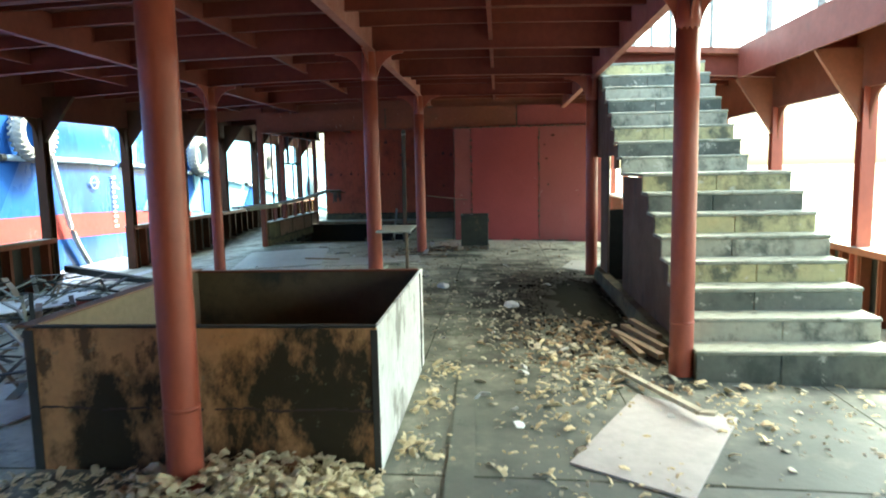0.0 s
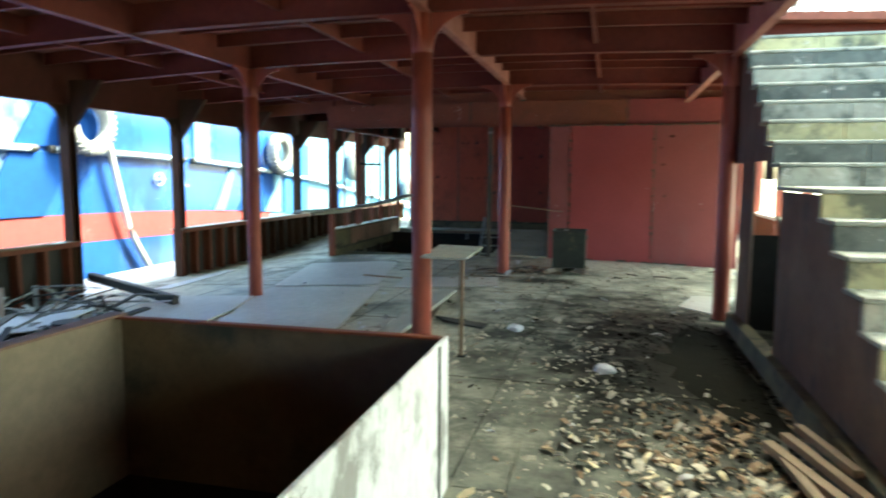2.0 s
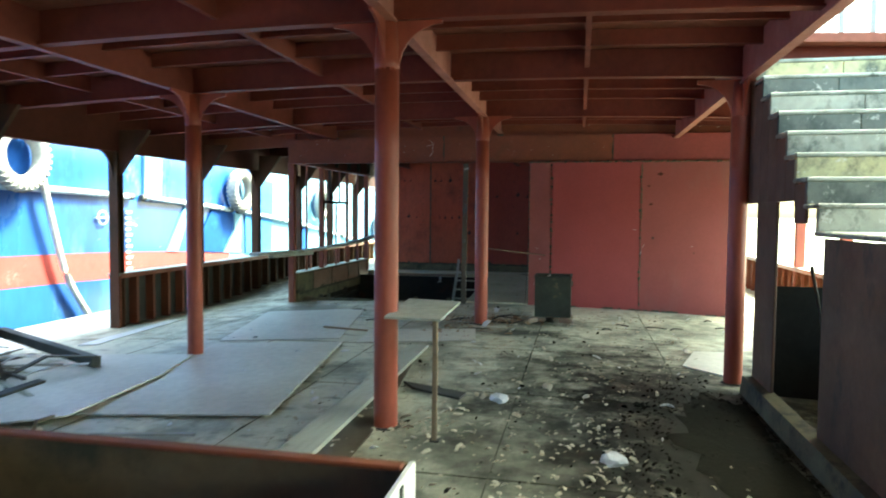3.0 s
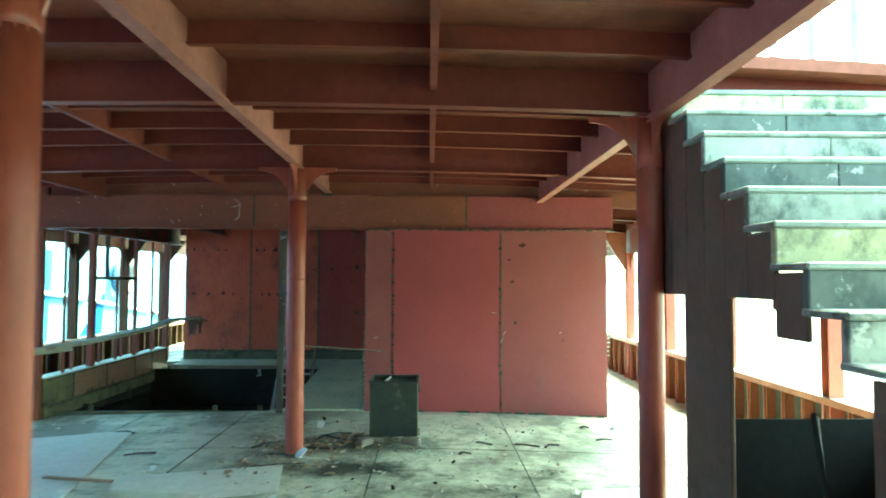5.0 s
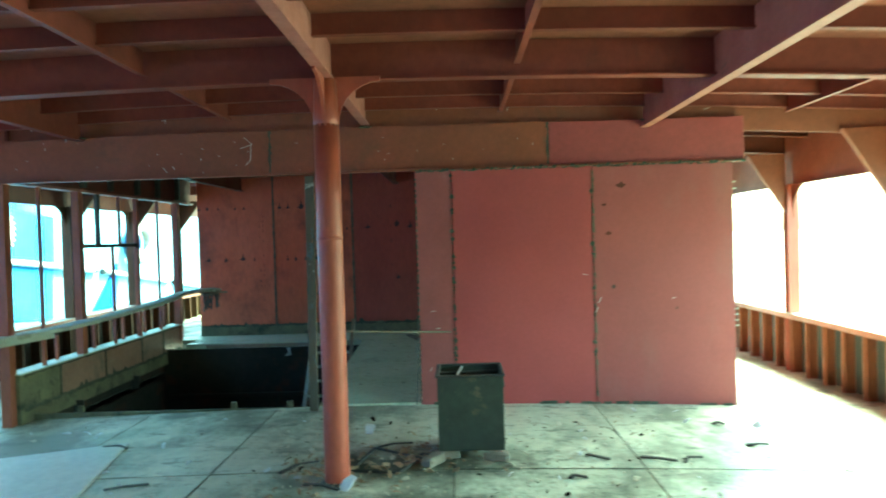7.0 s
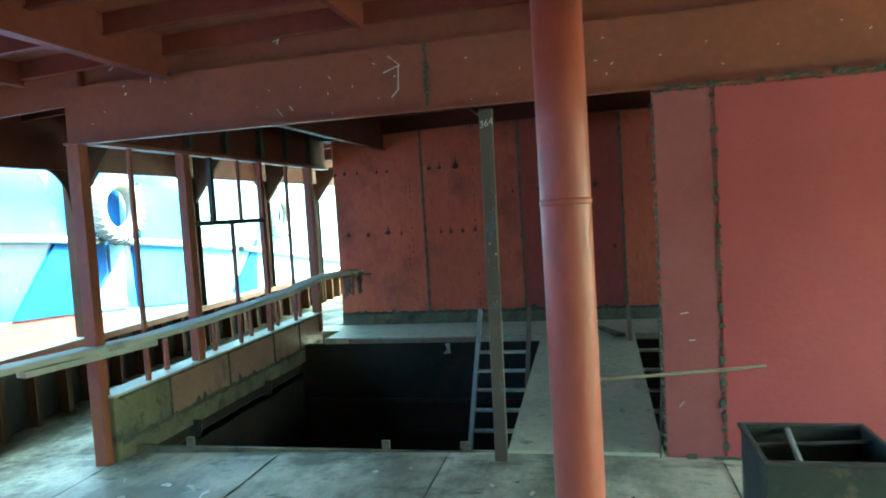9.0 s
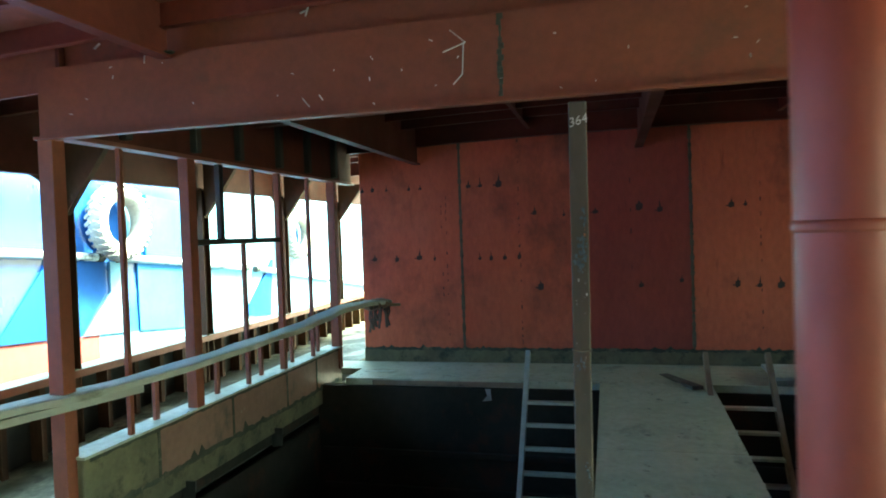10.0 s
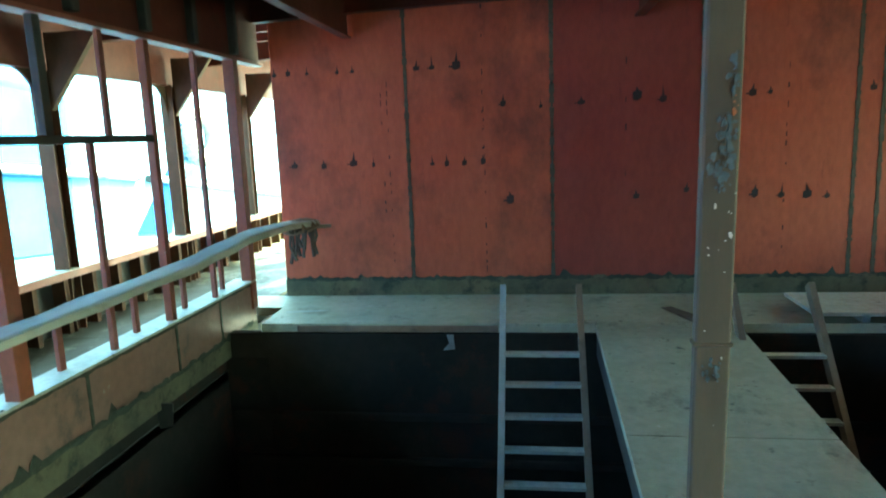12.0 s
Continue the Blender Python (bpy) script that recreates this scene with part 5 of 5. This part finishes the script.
# Pale bounded area by the right column, drawn as one more sheet.
sheet("panel_sheet", ((1.60, 10.9), (1.98, 10.55), (2.41, 11.9), (1.85, 11.75)), SHEET, P)
bm = B()
bar(bm, (-1.10, 6.9, 0.15), (-1.31, 11.1, 0.012), 0.22, 0.03)
bar(bm, (-1.22, 6.98, 0.055), (-0.96, 7.05, 0.055), 0.09, 0.11)
tagged(part("deck_board", bm, WOOD_G), "long grey board propped on a block on the deck", "board")
# Shaded band beside the propped board, drawn as a dark flat board.
sheet("deck_board", ((-1.12, 6.7), (-0.88, 6.7), (-0.90, 7.95), (-1.16, 10.2)), POSTW, "flat dark board with the propped board's shade put into its colour", "board", thick=0.01)
bm = B()
bar(bm, (-2.85, 12.0, 0.022), (-2.2, 11.88, 0.02), 0.035, 0.02)
tagged(part("thin_stick", bm, CHIP_R), "thin brown stick lying on the deck sheets", "stick")
sheet("deck_board", ((-5.62, 10.74), (-5.38, 10.78), (-5.52, 12.9), (-5.72, 12.75)), WHITE, "long pale strip lying on the deck", "board", thick=0.01)
sheet("flat_bar", ((0.36, 2.2), (0.51, 2.2), (0.42, 6.4), (0.29, 6.4)), FLOOR, "flat steel bar lying along the deck", "bar", thick=0.008)
sheet("flat_offcut", ((-1.05, 9.42), (-0.92, 9.22), (-0.45, 8.98), (-0.42, 9.16)), DARK, "dark flat offcut lying on the deck", "offcut", thick=0.02)
for x, y, a, l in ((-0.5, 13.7, 20, .3), (-0.15, 13.42, -15, .25), (1.13, 13.34, -50, .2), (1.6, 13.3, -28, .28), (1.86, 13.3, 40, .2), (2.46, 14.33, 10, .1), (2.54, 13.7, 3, .18), (-0.9, 12.4, 14, .5), (-0.95, 12.75, -30, .3), (-1.2, 13.2, 50, .35), (0.9, 12.9, 15, .12), (-2.4, 12.9, 25, .3), (-3.0, 13.9, -10, .25)):
    bm = B()
    rr = random.Random(int(100 * x + 7 * y))
    k = Vector((rr.uniform(-.03, .03), rr.uniform(-.06, .06), 0.02))
    bar(bm, (-l / 2, 0, 0.008), k, rr.uniform(.02, .04), 0.012)
    bar(bm, k, (l / 2, rr.uniform(-.04, .04), 0.010), rr.uniform(.015, .035), 0.012)
    o = tagged(part("scrap_strip", bm, DARK), "dark bent scrap strip lying on the deck", "scrap", "scrap strips")
    o.matrix_basis = pose(x, y, fz(x) + 0.003, 0, 0, a)
# stick on the sheet and timber offcuts by the stairs
bm = B()
bar(bm, (1.50, 5.35, 0.02), (1.66, 4.9, 0.03), 0.045, 0.03)
bar(bm, (1.66, 4.9, 0.03), (1.84, 4.42, 0.035), 0.05, 0.03)
bar(bm, (1.83, 4.44, 0.03), (1.92, 4.38, 0.045), 0.06, 0.02)
tagged(part("wooden_batten", bm, CHIP), "split wooden batten lying over the sheet's edge", "batten")
for i, (p, q, w, h) in enumerate((((1.66, 6.5, 0.03), (1.90, 5.66, 0.03), .06, .045), ((1.76, 6.55, 0.07), (1.95, 5.75, 0.07), .055, .04), ((1.70, 6.3, 0.025), (1.76, 5.72, 0.025), .05, .035), ((1.84, 6.6, 0.11), (1.96, 6.0, 0.11), .05, .04))):
    bm = B()
    bar(bm, p, q, w, h)
    tagged(part("timber_offcut", bm, WOOD), "sawn timber offcut piled beside the stairs", "timber", "timber offcuts")

def lump(name, x, y, s, material, label):
    bm = B()
    bmesh.ops.create_icosphere(bm, subdivisions=2, radius=s)
    rr = random.Random(int(x * 100 + y * 7))
    for v in bm.verts:
        v.co *= rr.uniform(.75, 1.2)
        v.co.z = max(v.co.z * 0.6, -0.3 * s)
    o = tagged(part(name, bm, material), label, "rubbish")
    o.matrix_basis = pose(x, y, fz(x) + 0.28 * s, 0, 0, x * 90)


lump("crumpled_bag", 0.75, 7.85, 0.085, WHITE, "crumpled white bag lying on the deck")
lump("crumpled_bag", -0.12, 9.05, 0.075, WHITE, "small crumpled white bag on the deck")
lump("plaster_lump", 1.05, 5.9, 0.04, CHIP, "pale lump of debris on the deck")
lump("plaster_lump", 0.25, 9.6, 0.05, CHIP, "pale lump of debris on the deck")

# dark damp patch beside the stairs and by the bin
def patch(pts, material, label, seed, lift=0.0075):
    rr = random.Random(seed)
    bm = B()
    c = Vector((sum(p[0] for p in pts) / len(pts), sum(p[1] for p in pts) / len(pts), 0))
    ring = []
    for i in range(len(pts)):
        a, b = Vector((*pts[i], 0)), Vector((*pts[(i + 1) % len(pts)], 0))
        for k in range(5):
            q = a.lerp(b, k / 5)
            ring.append(q + (q - c).normalized() * rr.uniform(-.12, .12))
    prev = None
    for f in (1.0, 0.6, 0.25):
        cur = [bm.verts.new((c.x + (q.x - c.x) * f, c.y + (q.y - c.y) * f, fz(c.x + (q.x - c.x) * f) + lift + (1 - f) * 0.012)) for q in ring]
        if prev:
            for k in range(len(ring)):
                bm.faces.new((prev[k], prev[(k + 1) % len(ring)], cur[(k + 1) % len(ring)], cur[k]))
        prev = cur
    bm.faces.new(prev)
    return tagged(part("dirt_patch", bm, material), label, "dirt", kind="stuff")


patch(((1.35, 7.6), (1.65, 7.0), (1.9, 6.7), (1.93, 9.6), (1.6, 9.8), (1.35, 9.3), (1.25, 8.5)), DIRT, "dark damp dirt heaped beside the stairs", 5)

# wood chips
def chips(name, n, where, size, material, label, seed):
    rr = random.Random(seed)
    verts, faces = [], []
    for i in range(n):
        x, y, up = where(rr)
        if material is not DIRT and ((x - 1.5) / 0.65) ** 2 + ((y - 8.7) / 1.6) ** 2 < 1 and rr.random() < 0.8:
            continue
        s = size * min(2.4, math.exp(rr.gauss(-0.22, 0.5)))
        m = pose(x, y, fz(x, y) + up + s * 0.22, rr.uniform(-35, 35), rr.uniform(-35, 35), rr.uniform(0, 360))
        k = len(verts)
        w, c = rr.uniform(.3, .7), rr.uniform(.1, .35)
        for p in ((-1, -w, 0), (0, -w * 1.1, c), (1, -w * .6, 0), (1, w * .7, 0.1), (0, w, c + .1), (-1, w * .8, 0), (-1, -w, -.12), (0, -w * 1.1, c - .12), (1, -w * .6, -.12), (1, w * .7, -.02), (0, w, c - .02), (-1, w * .8, -.12)):
            verts.append(m @ (Vector(p) * s * 0.5))
        for f in ((0, 1, 4, 5), (1, 2, 3, 4), (6, 11, 10, 7), (7, 10, 9, 8), (0, 6, 7, 1), (1, 7, 8, 2), (3, 9, 10, 4), (4, 10, 11, 5), (2, 8, 9, 3), (5, 11, 6, 0)):
            faces.append([k + j for j in f])
    me = bpy.data.meshes.new(name)
    me.from_pydata(verts, [], faces)
    me.materials.append(material)
    return tagged(new(name, me), label, "wood chips", kind="stuff")


def heap(rr):
    while True:
        x, y = rr.uniform(-2.0, 0.05), rr.uniform(2.5, 3.55)
        h = 0.14 * math.exp(-((x + 0.55) / 0.6) ** 2) * max(0, 1 - ((y - 3.35) / 0.8) ** 2)
        if rr.random() < 0.15 + h * 6:
            return x, y, rr.random() ** 0.5 * h


def along(rr):
    y = 2.6 + 6.2 * rr.random() ** 1.35
    x = 0.85 + rr.gauss(0, 0.5)
    if y > 6.9 and x > 1.15:
        x = 0.9 - abs(rr.gauss(0, 0.5))
    if y < 5.6:
        x = rr.choice((0.12 + abs(rr.gauss(0, 0.12)), 1.0 + rr.gauss(0, 0.4), 2.3 + rr.gauss(0, 0.5)))
    if y > 5.15 and x > 1.95:
        y = rr.uniform(3.4, 5.15)
    x = max(0.06, x)
    return x, y, 0


def foot(rr):
    x, y = rr.choice(((-0.86, 8.1), (-0.5, 8.35), (1.4, 6.1), (1.1, 5.6), (1.7, 5.3), (0.9, 6.4)))
    return x + rr.gauss(0, .24), y + rr.gauss(0, .24), 0


def by_stairs(rr):
    x, y = rr.choice(((1.4, 6.1), (1.1, 5.6), (1.65, 5.4), (0.95, 6.5), (1.5, 6.6), (1.3, 7.0)))
    return min(1.93, x + rr.gauss(0, .26)), y + rr.gauss(0, .3), 0


def by_sheet(rr):
    x, y, w = rr.choice(((1.0, 4.45, .16), (1.25, 5.15, .2), (0.95, 4.95, .2), (0.16, 4.6, .1), (0.2, 5.3, .1), (0.14, 3.9, .08), (2.12, 4.35, .12), (2.15, 4.9, .14), (2.9, 4.95, .25), (1.35, 3.45, .2), (0.9, 3.6, .25), (1.0, 5.9, .25)))
    return max(0.06, x + rr.gauss(0, w)), min(5.2 if x > 2 else 6.4, y + rr.gauss(0, w * 1.3)), abs(rr.gauss(0, .008))


def scatter(rr):
    return rr.uniform(-1.6, 1.85), rr.uniform(6.4, 14.6), 0


def wide(rr):
    x, y = rr.uniform(-4.2, 4.0), rr.uniform(-1, 14.8)
    while (2.0 < x and 5.2 < y < 10.1) or (-2.1 < x < 0.05 and 3.4 < y < 5.7):
        x, y = rr.uniform(-4.2, 4.0), rr.uniform(-1, 14.8)
    return x, y, 0


chips("chip_heap", 2400, heap, 0.042, CHIP_L, "heap of pale dry wood chips at the column foot", 1)
chips("strewn_chips", 800, along, 0.037, CHIP, "pale wood chips strewn over the deck", 2)
chips("strewn_chips", 300, foot, 0.046, CHIP, "pale wood chips gathered round column feet", 3)
chips("sheet_chips", 620, by_sheet, 0.042, CHIP_L, "pale curled chips gathered round the panel sheet", 21)
chips("reddish_chips", 380, by_stairs, 0.05, CHIP_R, "reddish-brown bark bits strewn beside the stairs", 6)
def dirt(rr):
    a = rr.uniform(0, 6.283)
    r = abs(rr.gauss(0.85, 0.22))
    return min(1.93, 1.45 + 0.62 * r * math.cos(a)), 7.95 + 2.1 * r * math.sin(a), 0


chips("dirt_crumbs", 1500, dirt, 0.026, DIRT, "dark crumbs of damp dirt beside the stairs", 9)
chips("fine_litter", 900, scatter, 0.035, CHIP, "fine pale litter scattered on the deck", 4)
def by_column(rr):
    x, y = rr.choice(((-0.86, 13.0), (-0.6, 13.2), (-0.1, 13.5), (-1.0, 12.3)))
    return x + rr.gauss(0, .25), y + rr.gauss(0, .25), 0


chips("dark_litter", 320, scatter, 0.03, DIRT, "dark crumbs of dirt scattered on the deck", 14)
chips("column_litter", 330, by_column, 0.045, CHIP_R, "brown bark and litter round the column foot", 15)
chips("pale_flakes", 260, wide, 0.06, WHITE, "white paint flakes and paper scraps on the deck", 16)
chips("fine_litter", 700, wide, 0.03, CHIP, "fine pale litter scattered on the deck", 8)

# ---- scrap pile by the ship side ----
rr = random.Random(21)
for i in range(150):
    if i % 3 == 0:
        x, y = rr.uniform(-4.4, -2.3), rr.uniform(4.4, 7.3)
    else:
        x, y = rr.uniform(-6.0, -4.4), rr.uniform(5.4, 9.4)
    l, a, z = rr.uniform(.35, 1.35), rr.uniform(0, 180), 0.03 + rr.random() ** 1.4 * 0.34
    tilt = rr.uniform(-.1, .1)
    dx, dy = math.cos(radians(a)) * l / 2, math.sin(radians(a)) * l / 2
    bm = B()
    bend = Vector((rr.uniform(-.08, .08), rr.uniform(-.08, .08), rr.uniform(-.02, .06)))
    w, h = rr.uniform(.02, .085), rr.uniform(.006, .02)
    low = -z + .012
    bar(bm, (-dx, -dy, low), bend, w, h)
    bar(bm, bend, (dx, dy, tilt * l), w, h)
    o = tagged(part("scrap_piece", bm, rr.choice((SCRAP, SCRAP, WHITE, DARK, WOOD, DARK, WOOD_G, DARK, POSTW))), "bent scrap strip thrown on the junk pile", "scrap", "junk pile")
    o.matrix_basis = pose(x, y, fz(x) + z)
sheet("white_panel", ((-5.1, 6.9), (-4.35, 7.5), (-4.6, 8.5), (-5.6, 7.9)), WHITE, "white board lying on the junk pile", "board", lift=0.16)
sheet("white_panel", ((-5.9, 8.6), (-5.2, 8.5), (-4.9, 9.1), (-5.7, 9.3)), WHITE, "white board lying on the junk pile", "board", lift=0.10)
for p, q, w, h, m, l in (((-6.0, 10.0, 0.16), (-4.3, 9.45, 0.02), .10, .10, DARK, "dark square timber lying on the deck"), ((-5.6, 9.0, 0.12), (-4.35, 8.6, 0.05), .03, .03, DARK, "thin dark rod lying on the deck"), ((-6.25, 8.2, 0.64), (-5.9, 9.3, 0.66), .10, .03, WOOD, "loose board lying on the cap rail")):
    bm = B()
    bar(bm, p, q, w, h)
    tagged(part("loose_timber", bm, m), l, "timber")
cn = thing("paint_can", "rusty red open paint can standing on the deck sheet", "can", at=(-4.12, 7.6, fz(-4.1) + 0.05))
part("body", tube(B(), [(0, 0, 0), (0, 0, 0.17)], 0.13, 18), CAN_RED, cn)
part("rim", tube(B(), [(0, 0, 0.16), (0, 0, 0.18)], 0.136, 18), DARK, cn)

# ---- the ship alongside ----
HX = -8.5


def sheer(y):
    """How far the moored ship's lines drop towards its far end."""
    y = max(11.0, y)
    return -0.0045 * (y - 11) ** 2 if y < 26 else -1.0125 - 0.135 * (y - 26)


def hull_x(z):
    return HX - 0.02 * z


nb = thing("moored_ship", "large blue-hulled ship with a red band moored alongside", "ship")


def strake(z0, z1, material, name, label="", y0=-14, y1=56, slant=0.0):
    """One band of plating that follows the sheer; slant leans its near end."""
    bm = B()
    n = max(2, int((y1 - y0) / 1.0))
    rows = []
    for i in range(n + 1):
        y = y0 + (y1 - y0) * i / n
        q = y + slant * (1 - i / n)
        a, b = z0 + sheer(y), z1 + sheer(q)
        rows.append([bm.verts.new(p) for p in ((hull_x(z0), y, a), (hull_x(z1), q, b), (hull_x(z1) - 0.3, q, b), (hull_x(z0) - 0.3, y, a))])
    for a, b in zip(rows, rows[1:]):
        for k in range(4):
            bm.faces.new((a[k], a[(k + 1) % 4], b[(k + 1) % 4], b[k]))
    bm.faces.new(rows[0])
    bm.faces.new(rows[-1][::-1])
    return part(name, bm, material, nb, label)


strake(-2.2, 0.30, HULL, "lower_plating", "blue lower plating")
strake(0.30, 0.82, HULL_R, "boot_band", "faded red band", -14, 19.6)
strake(0.30, 0.82, HULL_P, "boot_band", "band coloured nearly white", 19.6, 56)
upper = strake(0.82, 1.92, HULL, "upper_plating", "blue plating with glare painted in as pale patches", -14, 21.6)
strake(1.92, 4.4, HULL, "upper_plating", "blue plating with glare painted in as pale patches", -14, 21.8)
# Plating beyond here is paler than the near plating.
strake(0.82, 1.92, HULL_P, "upper_plating", "pale far plating", 21.6, 56)
strake(1.92, 4.4, HULL_P, "upper_plating", "pale far plating", 21.8, 56)
for y in range(-12, 54, 4):
    bm = B()
    tube(bm, [(HX + 0.02, y + q, 1.95 + sheer(y + q)) for q in (0, 0.9, 1.8, 2.7, 3.6)], 0.06, 8)
    rail = part("rubbing_rail", bm, HULL_D, upper, "", True)
    for q in (0.0, 3.6):
        part("rail_end", tube(B(), [(HX + 0.02, y + q - 0.03, 1.95 + sheer(y + q)), (HX + 0.02, y + q + 0.1, 1.95 + sheer(y + q))], 0.068, 8), DARK, rail)


def stripe(pts, material, label, proud=0.006):
    part("dark_stripe", prism(B(), [(y, z + sheer(y)) for y, z in pts], "x", HX - 0.12, HX + proud), material, upper, label)


# Slanting shadows and reflections on the hull, painted as dark blue shapes.
S = "slanting hull shadow painted as a dark blue shape"
stripe(((17.9, 0.83), (19.25, 0.83), (19.75, 1.45), (19.75, 1.9), (18.75, 1.9)), HULL_B, S)
stripe(((23.5, 0.98), (24.6, 0.98), (24.75, 2.2)), HULL_B, S)
stripe(((10.62, 0.83), (11.82, 0.83), (12.52, 1.9), (11.22, 1.9)), HULL_B, S)
stripe(((11.3, 2.0), (12.6, 2.0), (13.1, 2.9), (11.92, 2.9)), HULL_B, S)
stripe(((4.4, 0.83), (5.0, 0.83), (5.5, 1.9), (5.1, 1.9)), HULL_B, S)
stripe(((29.5, 0.83), (30.5, 0.83), (31.0, 1.9), (30.4, 1.9)), HULL_B, S)
W = "pale streak on the hull"
stripe(((16.85, 0.83), (17.3, 0.83), (17.85, 1.9), (17.6, 1.9)), HULL_P, W)
stripe(((16.1, 1.98), (16.7, 1.98), (16.75, 3.0), (16.15, 3.0)), HULL_P, W)
stripe(((19.3, 0.83), (20.15, 0.83), (20.2, 1.9), (19.85, 1.9), (19.85, 1.45)), HULL_P, W)
stripe(((20.15, 1.98), (20.5, 1.98), (20.6, 3.0), (20.2, 3.0)), HULL_P, W)
stripe(((20.45, 0.83), (22.0, 0.83), (22.05, 1.9), (20.45, 1.9)), HULL_M, "mid-blue plating")
stripe(((20.65, 1.98), (22.1, 1.98), (22.15, 3.0), (20.7, 3.0)), HULL_M, "mid-blue plating")
for y, z in ((14.83, 1.43),):
    bm = B()
    loop = [(HX + 0.01, y + .13 * math.cos(a), z + .13 * math.sin(a)) for a in (2 * math.pi * k / 20 for k in range(21))]
    for p, q in zip(loop, loop[1:]):
        bar(bm, p, q, .01, .03, (1, 0, 0))
    bar(bm, (HX + 0.01, y - .2, z), (HX + 0.01, y + .2, z), .01, .03, (1, 0, 0))
    part("load_mark", bm, WHITE, upper, "white circled load line mark")
bm = B()
for i in range(11):
    z = 0.36 + i * 0.115
    box(bm, HX - 0.03, HX + 0.012, 15.52, 15.62 if i % 2 else 15.68, z, z + 0.05)
part("draft_mark", bm, WHITE, upper, "white draft marks")


def tyre(y, z, R, r):
    t = thing("tyre_fender", "dusty old tractor tyre hung on the hull as fender", "tyre", "tyre fenders", (HX + r + 0.08, y, z))
    bm = B()
    rows = []
    n, k = 40, 12
    for i in range(n):
        a = 2 * math.pi * i / n
        ring = []
        for j in range(k):
            b = 2 * math.pi * j / k
            rad = R - r + r * math.cos(b) * 1.05
            ring.append(bm.verts.new((r * math.sin(b) * 1.1, rad * math.cos(a), rad * math.sin(a))))
        rows.append(ring)
    for i in range(n):
        for j in range(k):
            bm.faces.new((rows[i][j], rows[i][(j + 1) % k], rows[(i + 1) % n][(j + 1) % k], rows[(i + 1) % n][j]))
    carcass = part("carcass", bm, TYRE, t, "", True)
    bm = B()
    for i in range(30):
        a = 2 * math.pi * i / 30
        c, s = math.cos(a), math.sin(a)
        for side_ in (-1, 1):
            p = Vector((side_ * r * 0.1, (R - 0.005) * c, (R - 0.005) * s))
            a2 = a + 0.10
            q = Vector((side_ * r * 1.02, (R - r * 0.45) * math.cos(a2), (R - r * 0.45) * math.sin(a2)))
            bar(bm, p, q, 0.05, 0.06, (0, c, s))
    part("tread", bm, TYRE, carcass)
    bm = B()
    for dy in (-0.05, 0.05):
        tube(bm, [(0, dy, R - 2 * r + 0.02), (r + 0.02, dy, R - r), (0, dy, R + 0.03), (-r * .6, dy * 3, R + 0.25)], 0.025, 6)
    part("hanging_rope", bm, ROPE, t)


for y, z in ((5.4, 2.3), (12.7, 2.42), (19.85, 2.12), (25.62, 1.88), (32.3, 0.9)):
    tyre(y, z, 0.56, 0.125)
    # Dark blue disc on the hull, visible through the tyre's hole.
    bm = B()
    bmesh.ops.create_circle(bm, cap_ends=True, segments=20, radius=0.44, matrix=pose(HX + 0.0035, y, z, 0, 90, 0))
    part("tyre_scuff", bm, HULL_B, upper, "dark blue disc on the hull behind a tyre")

rp = thing("mooring_rope", "thick pale rope hanging slack down the moored hull", "rope")
part("strand", tube(B(), spline([(-8.5, 13.05, 3.3), (-8.42, 13.15, 2.75), (-8.38, 13.3, 1.9), (-8.38, 13.53, 1.05), (-8.38, 13.75, 0.4), (-8.37, 14.2, -0.3), (-8.34, 14.6, -0.8)], 6), 0.055, 8), ROPE, rp, "", True)
setting("gangway", bbox(-7.52, -6.32, 10.0, 13.95, -0.22, -0.17), WHITE, "pale landing plate at the open gangway", "gangway")

# ---- outside and closing walls ----
# Unseen slab added high up to block sun through the stair opening.
setting("awning_roof", bbox(3.9, 6.5, 6.9, 12.6, 7.50, 7.56), PALE, "unseen added slab that keeps sun off the stair opening", "roof")
bm = B()
box(bm, -1500, 1500, -1500, 1500, -2.6, -2.5)
setting("water", bm, WATER, "calm grey river water round the ships", "water")
setting("wall_aft", bbox(LEFT, RIGHT, NEAR - 0.1, NEAR, -0.2, CEIL), RED, "plain red steel bulkhead behind the start", "wall")
